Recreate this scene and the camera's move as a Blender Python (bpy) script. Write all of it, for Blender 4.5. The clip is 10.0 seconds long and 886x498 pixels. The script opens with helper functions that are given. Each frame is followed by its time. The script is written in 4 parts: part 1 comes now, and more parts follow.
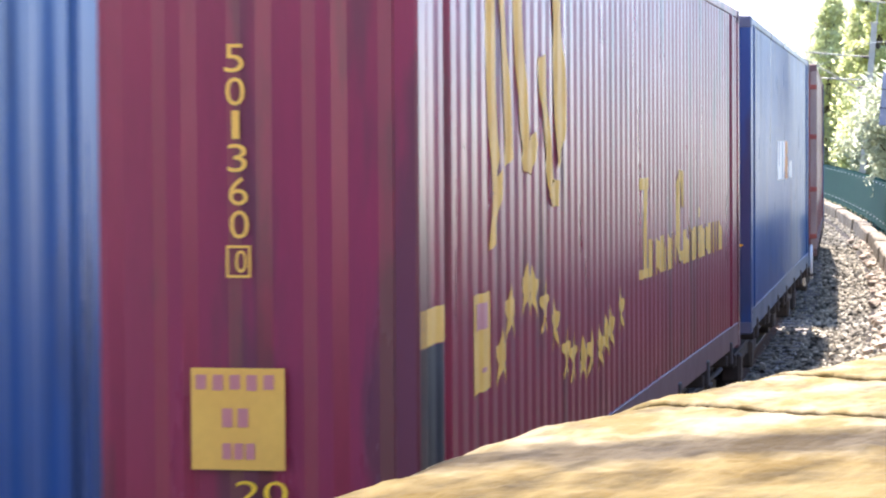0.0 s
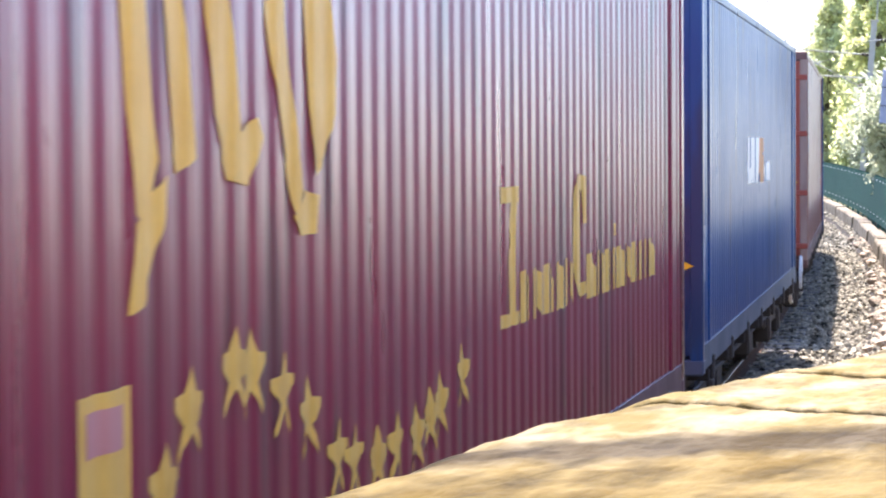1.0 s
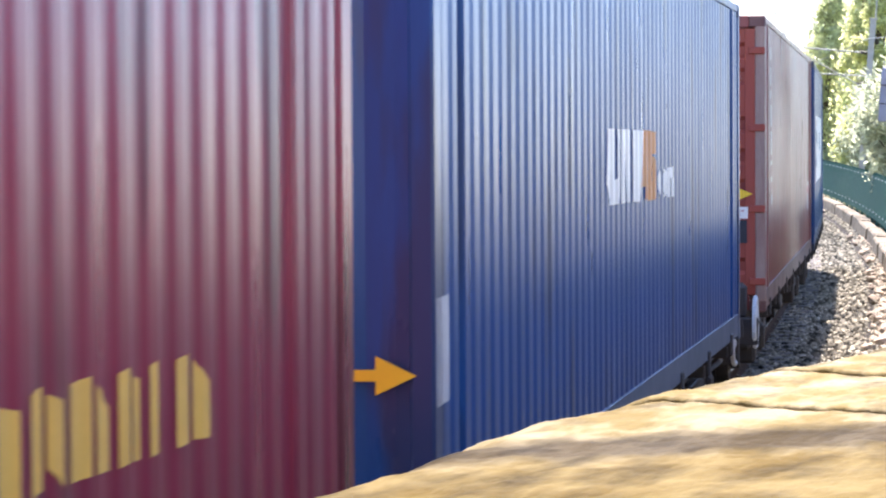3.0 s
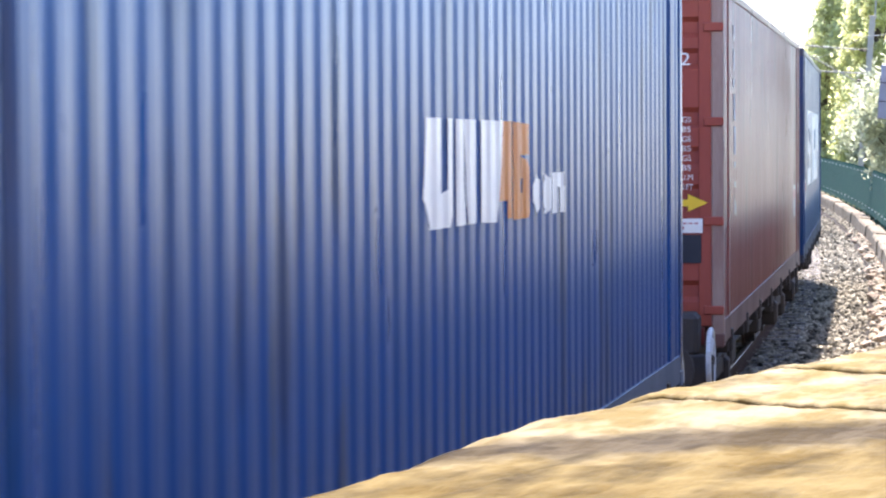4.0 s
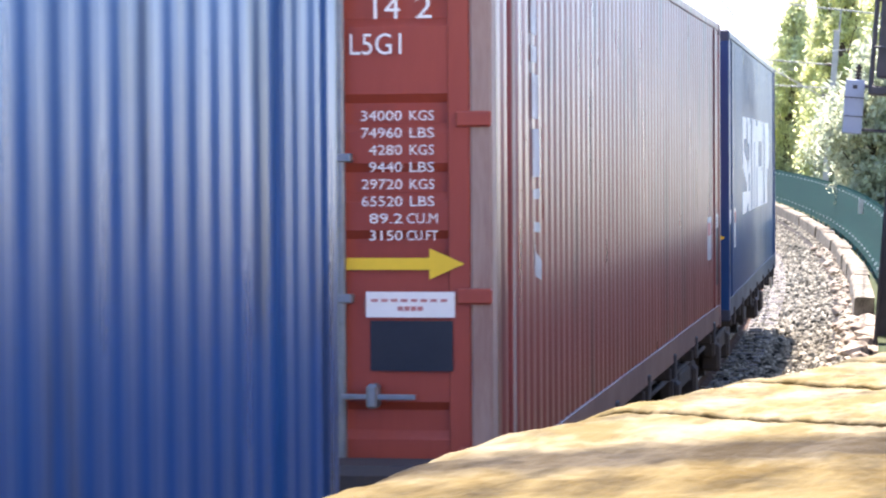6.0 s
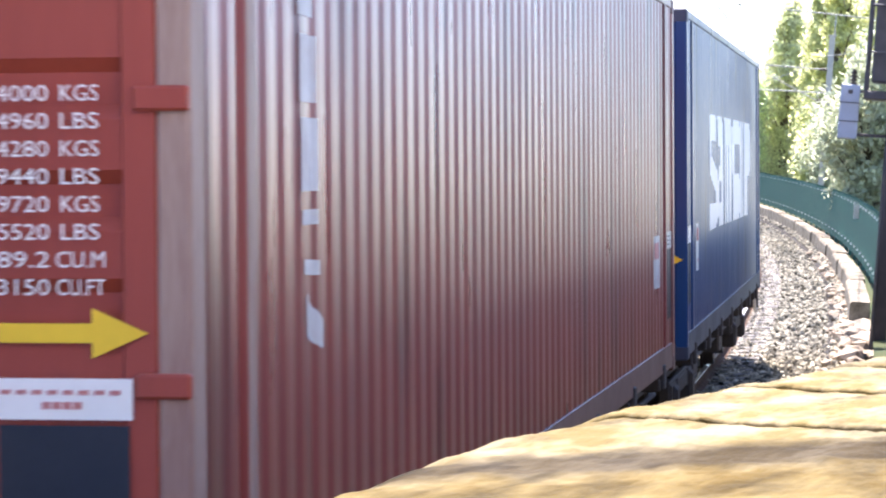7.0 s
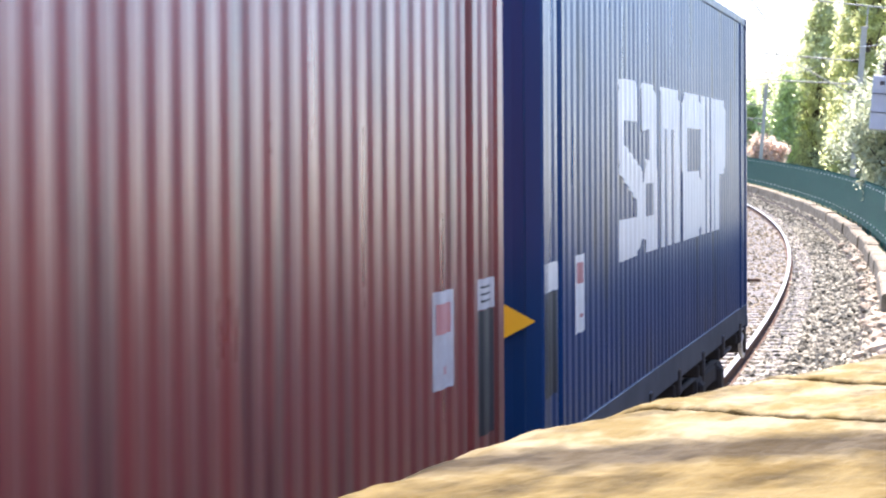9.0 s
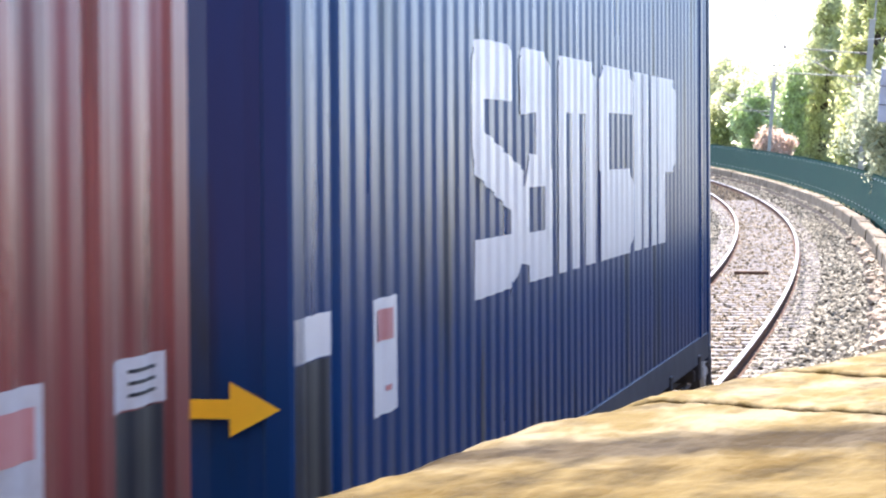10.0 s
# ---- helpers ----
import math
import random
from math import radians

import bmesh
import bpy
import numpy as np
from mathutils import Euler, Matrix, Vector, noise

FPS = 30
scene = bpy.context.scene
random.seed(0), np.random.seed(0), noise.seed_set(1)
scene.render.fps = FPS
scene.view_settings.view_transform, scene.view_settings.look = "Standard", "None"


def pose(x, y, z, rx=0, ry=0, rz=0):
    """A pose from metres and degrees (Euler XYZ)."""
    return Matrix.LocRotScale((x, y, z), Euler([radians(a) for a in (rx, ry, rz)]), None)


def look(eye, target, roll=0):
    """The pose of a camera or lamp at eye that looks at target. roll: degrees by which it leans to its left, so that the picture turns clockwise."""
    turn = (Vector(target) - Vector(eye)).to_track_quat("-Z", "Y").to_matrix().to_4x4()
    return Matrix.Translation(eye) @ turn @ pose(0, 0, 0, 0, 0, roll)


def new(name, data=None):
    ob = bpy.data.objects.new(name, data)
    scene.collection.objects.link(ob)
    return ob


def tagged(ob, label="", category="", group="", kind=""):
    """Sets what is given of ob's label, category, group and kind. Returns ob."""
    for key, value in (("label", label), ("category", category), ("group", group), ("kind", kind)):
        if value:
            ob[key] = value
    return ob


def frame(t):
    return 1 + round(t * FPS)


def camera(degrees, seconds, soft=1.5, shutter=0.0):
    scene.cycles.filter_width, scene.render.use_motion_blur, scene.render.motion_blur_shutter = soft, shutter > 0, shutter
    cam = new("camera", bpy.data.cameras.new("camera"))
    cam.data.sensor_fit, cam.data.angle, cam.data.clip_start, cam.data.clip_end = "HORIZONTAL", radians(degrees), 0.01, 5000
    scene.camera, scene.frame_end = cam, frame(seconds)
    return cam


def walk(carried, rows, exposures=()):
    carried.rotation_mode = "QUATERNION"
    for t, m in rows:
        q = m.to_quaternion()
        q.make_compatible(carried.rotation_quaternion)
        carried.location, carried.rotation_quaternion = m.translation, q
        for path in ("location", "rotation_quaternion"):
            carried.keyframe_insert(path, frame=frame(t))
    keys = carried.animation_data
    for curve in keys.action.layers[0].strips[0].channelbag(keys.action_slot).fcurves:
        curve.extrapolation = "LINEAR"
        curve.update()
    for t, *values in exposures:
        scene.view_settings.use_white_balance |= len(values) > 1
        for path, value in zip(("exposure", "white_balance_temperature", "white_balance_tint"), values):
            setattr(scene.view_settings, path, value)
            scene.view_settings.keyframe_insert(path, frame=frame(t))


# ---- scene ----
# ---------------------------------------------------------------- camera
EYE = 2.651


def aim(yaw, pitch):
    return pose(0, 0, EYE, 0, 0, yaw) @ pose(0, 0, 0, 90 + pitch) @ pose(0, 0, 0, 0, 0, 4.1)


cam = camera(18.55, 10.0, soft=2.2, shutter=0.35)
PATH = [(0, 0.7305, -2.8829), (0.5, 0.7058, -2.8931), (1, 0.7271, -2.9305), (1.5, 0.7245, -2.9662), (2, 0.7721, -2.9696),
        (2.5, 0.7372, -2.9552), (4, 0.6845, -3.0232), (4.5, 0.6964, -3.024), (5, 0.6327, -2.9117), (5.2, 0.3248, -2.8657),
        (6.3, -0.0417, -2.636), (6.5, -0.0655, -2.6342), (7, -0.108, -2.5594), (7.5, 0.0, -2.5552), (8, 0.1777, -2.5799),
        (8.5, 0.1735, -2.6394), (9, 0.534, -2.785), (9.5, 0.5986, -2.8854), (10, 0.6896, -2.9517)]
walk(cam, [(t, aim(y, p)) for t, y, p in PATH], exposures=[(0.0, 2.22, 6280, 22), (2.0, 2.08, 6280, 22), (5.0, 2.06, 6280, 22), (6.5, 2.22, 6280, 22), (8.0, 2.08, 6280, 22), (10.0, 2.0, 6280, 22)])

# ---------------------------------------------------------------- light
SUN_UP, SUN_AZ = 60.0, -9.0        # elevation; azimuth to the right of +y
world = bpy.data.worlds.new("sky")
scene.world = world
world.use_nodes = True
wn = world.node_tree
sky = wn.nodes.new("ShaderNodeTexSky")
sky.sky_type, sky.sun_disc = "NISHITA", False
sky.sun_elevation, sky.sun_rotation = radians(SUN_UP), radians(SUN_AZ)
sky.air_density, sky.dust_density, sky.ozone_density = 0.9, 0.4, 3.0
wn.nodes["Background"].inputs[1].default_value = 0.112
wn.links.new(sky.outputs[0], wn.nodes["Background"].inputs[0])
sun = new("sun", bpy.data.lights.new("sun", "SUN"))
sun.data.energy, sun.data.angle, sun.data.color = 5.0, radians(0.6), (1.0, 0.96, 0.89)
az, el = radians(SUN_AZ), radians(SUN_UP)
sun.matrix_basis = look((0, 0, 60), Vector((0, 0, 60)) - Vector((math.sin(az) * math.cos(el), math.cos(az) * math.cos(el), math.sin(el))))


# ---------------------------------------------------------------- materials
def material(name, a, b=None, rough=0.6, metal=0.0, scale=3.0, fine=60.0, bump=0.0, coords="Object", stretch=(1, 1, 1), spread=0.0,
             trans=0.0, islands=False, coat=0.0, spots=None, lo=0.5, hi=0.95, gloss=0.5, soft=0.08):
    """Two colours mixed by noise at two scales, with a fine relief; spread: random lightness from piece to piece."""
    m = bpy.data.materials.new(name)
    m.use_nodes = True
    n, l = m.node_tree.nodes, m.node_tree.links
    bs = n["Principled BSDF"]
    tc, mp = n.new("ShaderNodeTexCoord"), n.new("ShaderNodeMapping")
    mp.inputs["Scale"].default_value = stretch
    l.new(tc.outputs[coords], mp.inputs[0])
    big, small = n.new("ShaderNodeTexNoise"), n.new("ShaderNodeTexNoise")
    big.inputs["Scale"].default_value, small.inputs["Scale"].default_value = scale, fine
    big.inputs["Detail"].default_value, small.inputs["Detail"].default_value = 6, 4
    for x in (big, small):
        l.new(mp.outputs[0], x.inputs["Vector"])
    add = n.new("ShaderNodeMath")
    add.operation = "MULTIPLY_ADD"
    l.new(small.outputs[0], add.inputs[0])
    add.inputs[1].default_value = 0.45
    l.new(big.outputs[0], add.inputs[2])
    ramp = n.new("ShaderNodeMapRange")
    ramp.inputs[1].default_value, ramp.inputs[2].default_value = lo, hi
    l.new(add.outputs[0], ramp.inputs[0])
    mix = n.new("ShaderNodeMix")
    mix.data_type = "RGBA"
    b = b or tuple(c * 0.7 for c in a)
    mix.inputs[6].default_value, mix.inputs[7].default_value = (*a, 1), (*b, 1)
    l.new(ramp.outputs[0], mix.inputs[0])
    col = mix.outputs[2]
    if spots:
        so = n.new("ShaderNodeTexNoise")
        so.inputs["Scale"].default_value = spots[1]
        so.inputs["Detail"].default_value = 7
        l.new(mp.outputs[0], so.inputs["Vector"])
        sr = n.new("ShaderNodeMapRange")
        sr.inputs[1].default_value, sr.inputs[2].default_value = spots[2], spots[2] + soft
        l.new(so.outputs[0], sr.inputs[0])
        sm = n.new("ShaderNodeMix")
        sm.data_type = "RGBA"
        sm.inputs[7].default_value = (*spots[0], 1)
        l.new(sr.outputs[0], sm.inputs[0])
        l.new(col, sm.inputs[6])
        col = sm.outputs[2]
    if spread:
        if islands:
            rnd = n.new("ShaderNodeNewGeometry").outputs["Random Per Island"]
        else:
            rnd = n.new("ShaderNodeObjectInfo").outputs["Random"]
        mr = n.new("ShaderNodeMapRange")
        mr.inputs[3].default_value, mr.inputs[4].default_value = 1 - spread, 1 + spread
        l.new(rnd, mr.inputs[0])
        hs = n.new("ShaderNodeHueSaturation")
        l.new(mr.outputs[0], hs.inputs["Value"])
        l.new(col, hs.inputs["Color"])
        col = hs.outputs[0]
    l.new(col, bs.inputs["Base Color"])
    bs.inputs["Roughness"].default_value, bs.inputs["Metallic"].default_value = rough, metal
    bs.inputs["Coat Weight"].default_value = coat
    bs.inputs["Specular IOR Level"].default_value = gloss
    if rough >= 0.85:
        bs.inputs["Specular IOR Level"].default_value = 0.08
    rr = n.new("ShaderNodeMapRange")
    rr.inputs[3].default_value, rr.inputs[4].default_value = max(rough - 0.1, 0.03), min(rough + 0.12, 1)
    l.new(big.outputs[0], rr.inputs[0])
    l.new(rr.outputs[0], bs.inputs["Roughness"])
    if trans:
        tr, ms = n.new("ShaderNodeBsdfTranslucent"), n.new("ShaderNodeMixShader")
        l.new(col, tr.inputs[0])
        ms.inputs[0].default_value = trans
        l.new(bs.outputs[0], ms.inputs[1])
        l.new(tr.outputs[0], ms.inputs[2])
        l.new(ms.outputs[0], n["Material Output"].inputs[0])
    if bump:
        bp = n.new("ShaderNodeBump")
        bp.inputs["Strength"].default_value, bp.inputs["Distance"].default_value = bump, 0.02
        l.new(add.outputs[0], bp.inputs["Height"])
        l.new(bp.outputs[0], bs.inputs["Normal"])
    return m


STREAK = (3, 3, 0.5)
M = {
    "purple": material("purple_paint", (0.29, 0.034, 0.064), (0.225, 0.031, 0.054), 0.3, scale=1.5, fine=14, bump=0.05, stretch=STREAK, spots=((0.147, 0.0396, 0.0475), 1.1, 0.55), gloss=0.46),
    "blue": material("blue_paint", (0.014, 0.08, 0.26), (0.013, 0.066, 0.21), 0.3, scale=1.5, fine=14, bump=0.05, stretch=STREAK, spots=((0.0271, 0.0541, 0.135), 1.1, 0.55), gloss=0.34),
    "brown": material("brown_paint", (0.275, 0.06, 0.052), (0.22, 0.052, 0.046), 0.3, scale=1.5, fine=14, bump=0.05, stretch=STREAK, spots=((0.164, 0.0461, 0.041), 1.1, 0.55), gloss=0.44),
    "door": material("red_oxide_paint", (0.37, 0.075, 0.045), (0.32, 0.064, 0.039), 0.36, scale=1.5, fine=14, bump=0.05, stretch=STREAK, spots=((0.27, 0.05, 0.03), 1.1, 0.6), gloss=0.34),
    "navy": material("navy_paint", (0.004, 0.046, 0.165), (0.005, 0.042, 0.14), 0.3, scale=1.5, fine=14, bump=0.05, stretch=STREAK, spots=((0.0132, 0.0302, 0.066), 1.1, 0.55), gloss=0.36),
    # brown post paint made pale: the sky's sheen is put into the colour
    "chalky": material("sky_sheen_post", (0.42, 0.3, 0.24), (0.3, 0.18, 0.145), 0.5, scale=2, fine=25, bump=0.1, stretch=STREAK, gloss=0.2),
    "purple_rail": material("dusty_purple_steel", (0.16, 0.065, 0.085), (0.11, 0.045, 0.06), 0.5, scale=2, fine=25, bump=0.1),
    "blue_rail": material("dusty_blue_steel", (0.08, 0.11, 0.18), (0.06, 0.085, 0.14), 0.5, scale=2, fine=25, bump=0.1),
    "brown_rail": material("dusty_brown_steel", (0.18, 0.08, 0.068), (0.13, 0.055, 0.048), 0.5, scale=2, fine=25, bump=0.1),
    "navy_rail": material("dusty_navy_steel", (0.032, 0.045, 0.085), (0.025, 0.033, 0.06), 0.5, scale=2, fine=25, bump=0.1),
    "yellow": material("yellow_vinyl", (0.86, 0.52, 0.1), (0.76, 0.44, 0.085), 0.5, scale=4, fine=30, gloss=0.25),
    "arrow": material("amber_vinyl", (0.92, 0.6, 0.025), (0.84, 0.54, 0.025), 0.45, scale=4, fine=30),
    "white": material("white_vinyl", (0.92, 0.89, 0.82), (0.85, 0.82, 0.76), 0.32, scale=4, fine=30, gloss=0.8),
    "offwhite": material("greyed_white_paint", (0.62, 0.6, 0.58), (0.5, 0.45, 0.42), 0.5, scale=6, fine=40),
    "orange": material("orange_vinyl", (0.75, 0.28, 0.05), (0.68, 0.24, 0.05), 0.45, scale=4, fine=30),
    "dark": material("black_vinyl", (0.012, 0.014, 0.02), (0.02, 0.022, 0.03), 0.4, scale=4, fine=30),
    "pink": material("faded_red_print", (0.6, 0.25, 0.22), (0.55, 0.2, 0.18), 0.5, scale=4, fine=30),
    "zinc": material("galvanised_steel", (0.3, 0.31, 0.31), (0.22, 0.23, 0.23), 0.42, 0.6, scale=9, fine=60, bump=0.05),
    "rubber": material("black_rubber_seal", (0.02, 0.02, 0.02), None, 0.7),
    "frame": material("grimy_wagon_steel", (0.035, 0.03, 0.03), (0.06, 0.045, 0.035), 0.75, scale=4, fine=40, bump=0.3),
    "wheel": material("brown_wheel_steel", (0.06, 0.045, 0.035), (0.04, 0.03, 0.025), 0.6, 0.3, scale=8, fine=60),
    "handwheel": material("chipped_white_handwheel", (0.75, 0.75, 0.73), (0.6, 0.58, 0.55), 0.5, scale=9, fine=60),
    "railtop": material("polished_rail_head", (0.42, 0.37, 0.33), (0.3, 0.26, 0.22), 0.34, 1.0, scale=6, fine=40),
    "railside": material("rusty_rail_web", (0.13, 0.075, 0.05), (0.08, 0.05, 0.035), 0.85, scale=8, fine=60, bump=0.2),
    "sleeper": material("concrete_sleeper", (0.3, 0.28, 0.25), (0.2, 0.18, 0.16), 0.9, scale=5, fine=60, bump=0.3),
    "stone": material("ballast_stone", (0.46, 0.41, 0.3), (0.125, 0.113, 0.085), 0.9, scale=5, fine=50, bump=0.3, spread=0.85, islands=True),
    "brownstone": material("rust_stained_ballast", (0.31, 0.25, 0.165), (0.1, 0.078, 0.05), 0.9, scale=5, fine=50, bump=0.3, spread=0.7, islands=True),
    # near-black: shade in the gaps between the stones is put into the colour
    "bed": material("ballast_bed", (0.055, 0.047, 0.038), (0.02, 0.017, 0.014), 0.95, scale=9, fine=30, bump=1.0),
    "grass": material("rough_grass", (0.035, 0.05, 0.018), (0.06, 0.065, 0.028), 0.9, scale=0.6, fine=14, bump=0.6),
    "concrete": material("weathered_concrete", (0.3, 0.255, 0.19), (0.07, 0.058, 0.04), 0.9, scale=3, fine=40, bump=0.4, spread=0.15),
    "rubble": material("broken_stone_rubble", (0.5, 0.42, 0.32), (0.3, 0.22, 0.15), 0.9, scale=5, fine=40, bump=0.4, spread=0.3),
    "fence": material("green_fence_paint", (0.008, 0.095, 0.066), (0.01, 0.07, 0.05), 0.6, scale=2, fine=30, spread=0.3),
    # near-white brackets: the sun's glints along the fence are put into the colour
    "bolt": material("glinting_brackets", (0.6, 0.65, 0.62), (0.5, 0.55, 0.52), 0.35, scale=9, fine=60),
    "coping": material("lichened_sandstone", (0.25, 0.205, 0.115), (0.15, 0.11, 0.04), 0.92, scale=9, fine=42, bump=1.0, spread=0.08, stretch=(1, 0.32, 1),
                       spots=((0.07, 0.054, 0.026), 13, 0.48), lo=0.6, hi=0.84, soft=0.26),
    # kept dark so the container sides mirror little light from the walls
    "wallstone": material("dark_sandstone", (0.075, 0.062, 0.05), (0.04, 0.034, 0.028), 0.92, scale=3, fine=30, bump=0.6, spread=0.15),
    # pale so the added walls throw light onto the train ends
    "render": material("pale_bounce_wall", (0.68, 0.6, 0.52), (0.58, 0.51, 0.44), 0.9, scale=1, fine=20, bump=0.2),
    # unseen footway, kept dark to dim reflections low on the train
    "paving": material("dark_footway", (0.06, 0.06, 0.06), (0.045, 0.045, 0.046), 0.9, scale=1, fine=30, bump=0.2),
    "mast": material("weathered_mast_steel", (0.5, 0.47, 0.42), (0.4, 0.37, 0.32), 0.7, 0.0, scale=4, fine=40),
    "darksteel": material("dark_brown_steel", (0.09, 0.075, 0.075), (0.06, 0.05, 0.05), 0.6, scale=6, fine=50),
    "cabinet": material("light_grey_cabinet", (0.5, 0.53, 0.6), (0.45, 0.48, 0.55), 0.5, scale=5, fine=40),
    "wire": material("copper_wire", (0.28, 0.27, 0.24), None, 0.5, 0.5),
    "insulator": material("brown_insulator", (0.05, 0.03, 0.025), None, 0.3),
    "bark": material("grey_bark", (0.13, 0.1, 0.075), (0.08, 0.06, 0.045), 0.9, scale=6, fine=50, bump=0.6),
    "poplar": material("poplar_leaves", (0.68, 0.7, 0.42), (0.74, 0.75, 0.5), 0.55, scale=0.6, fine=8, trans=0.8, spread=0.35, islands=True, coords="Generated", gloss=0.08),
    "leaf": material("bright_leaves", (0.62, 0.64, 0.3), (0.7, 0.7, 0.38), 0.55, scale=0.6, fine=8, trans=0.7, spread=0.35, islands=True, coords="Generated", gloss=0.08),
    "greyleaf": material("grey_green_leaves", (0.44, 0.47, 0.31), (0.54, 0.56, 0.4), 0.5, scale=0.6, fine=8, trans=0.55, spread=0.35, islands=True, coords="Generated", gloss=0.08),
    "limeleaf": material("fresh_green_leaves", (0.68, 0.76, 0.46), (0.74, 0.8, 0.52), 0.55, scale=0.6, fine=8, trans=0.82, spread=0.35, islands=True, coords="Generated", gloss=0.08),
    "redleaf": material("pink_blossom_leaves", (0.78, 0.6, 0.5), (0.7, 0.6, 0.45), 0.55, scale=0.6, fine=8, trans=0.6, spread=0.3, islands=True, coords="Generated", gloss=0.08),
}


def slanted_band(m, colour, y0, y1, edge, wander):
    """A darker band lying aslant across the coping between y0 and y1, with an uneven edge."""
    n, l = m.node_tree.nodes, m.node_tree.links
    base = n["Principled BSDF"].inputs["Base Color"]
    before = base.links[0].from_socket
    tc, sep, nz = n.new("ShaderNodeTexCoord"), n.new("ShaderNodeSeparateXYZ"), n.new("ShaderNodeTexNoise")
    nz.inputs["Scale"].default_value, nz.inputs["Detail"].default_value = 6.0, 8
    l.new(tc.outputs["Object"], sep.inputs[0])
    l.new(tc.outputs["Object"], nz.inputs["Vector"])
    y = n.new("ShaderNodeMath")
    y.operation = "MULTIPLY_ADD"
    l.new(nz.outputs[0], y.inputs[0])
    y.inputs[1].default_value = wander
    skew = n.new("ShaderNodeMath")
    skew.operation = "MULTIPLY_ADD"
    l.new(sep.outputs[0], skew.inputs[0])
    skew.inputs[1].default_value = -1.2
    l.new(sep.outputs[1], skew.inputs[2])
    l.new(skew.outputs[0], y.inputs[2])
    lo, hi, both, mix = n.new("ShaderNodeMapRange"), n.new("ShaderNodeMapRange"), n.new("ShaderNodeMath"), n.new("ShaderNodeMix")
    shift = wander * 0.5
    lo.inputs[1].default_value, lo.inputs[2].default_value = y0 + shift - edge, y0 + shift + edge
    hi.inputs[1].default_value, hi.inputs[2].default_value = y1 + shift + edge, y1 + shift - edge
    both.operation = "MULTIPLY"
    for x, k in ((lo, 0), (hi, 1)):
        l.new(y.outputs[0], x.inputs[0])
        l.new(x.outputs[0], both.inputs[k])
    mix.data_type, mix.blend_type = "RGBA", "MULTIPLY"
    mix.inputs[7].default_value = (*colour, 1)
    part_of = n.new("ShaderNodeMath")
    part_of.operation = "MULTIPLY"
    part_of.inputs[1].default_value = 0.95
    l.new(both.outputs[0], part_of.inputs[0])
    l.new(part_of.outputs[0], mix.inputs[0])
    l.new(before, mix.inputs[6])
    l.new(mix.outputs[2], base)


slanted_band(M["coping"], (0.24, 0.22, 0.21), 0.02, 0.40, 0.08, 0.3)
slanted_band(M["coping"], (0.62, 0.55, 0.34), -1.5, -0.02, 0.12, 0.6)


# ---------------------------------------------------------------- mesh helpers
def box(bm, lo, hi, bevel=0.0):
    vs = [bm.verts.new((x, y, z)) for x in (lo[0], hi[0]) for y in (lo[1], hi[1]) for z in (lo[2], hi[2])]
    fs = [bm.faces.new([vs[i] for i in f]) for f in ((0, 1, 3, 2), (4, 6, 7, 5), (0, 4, 5, 1), (2, 3, 7, 6), (0, 2, 6, 4), (1, 5, 7, 3))]
    if bevel:
        bmesh.ops.bevel(bm, geom=list({e for f in fs for e in f.edges}), offset=bevel, segments=1, affect="EDGES")
    return bm


def rod(bm, a, b, r, n=8, r2=None):
    a, b = Vector(a), Vector(b)
    d = b - a
    q = d.to_track_quat("Z", "Y")
    r2 = r if r2 is None else r2
    rings = []
    for p, rr in ((a, r), (b, r2)):
        rings.append([bm.verts.new(p + q @ Vector((rr * math.cos(2 * math.pi * i / n), rr * math.sin(2 * math.pi * i / n), 0))) for i in range(n)])
    for i in range(n):
        bm.faces.new((rings[0][i], rings[0][(i + 1) % n], rings[1][(i + 1) % n], rings[1][i]))
    bm.faces.new(rings[0][::-1])
    bm.faces.new(rings[1])
    return bm


def mesh_from(bm, name, material_):
    bm.normal_update()
    me = bpy.data.meshes.new(name)
    bm.to_mesh(me)
    bm.free()
    me.materials.append(material_)
    return me


def part(name, bm, material_, parent=None, label=""):
    ob = new(name, mesh_from(bm, name, material_))
    if parent:
        ob.parent = parent
    if label:
        ob["label"] = label
    return ob


def raw(name, verts, faces, material_, parent=None):
    me = bpy.data.meshes.new(name)
    me.from_pydata(verts, [], faces)
    me.materials.append(material_)
    ob = new(name, me)
    if parent:
        ob.parent = parent
    return ob


def B():
    return bmesh.new()


# ---------------------------------------------------------------- the line of the track
PSI, K0, K1, TX, CANT = 0.20142, -0.0013378, -2.328e-06, -3.2993, 4.54


def track(s):
    """Centre of the track at s metres along it, and its heading (to the right of +y)."""
    u = np.linspace(0, s, 33)
    h = PSI + K0 * u + K1 * u * u / 2
    w = np.ones(33)
    w[1:-1:2], w[2:-1:2] = 4, 2
    w *= s / 32 / 3
    return TX + float(w @ np.sin(h)), float(w @ np.cos(h)), PSI + K0 * s + K1 * s * s / 2


def beside(s, off, z=0.0):
    x, y, h = track(s)
    return Vector((x + math.cos(h) * off, y - math.sin(h) * off, z))


def canted(s, off, z):
    """A point of the canted track's own cross-section."""
    c = radians(CANT)
    return beside(s, off * math.cos(c) - z * math.sin(c), z * math.cos(c) + off * math.sin(c))


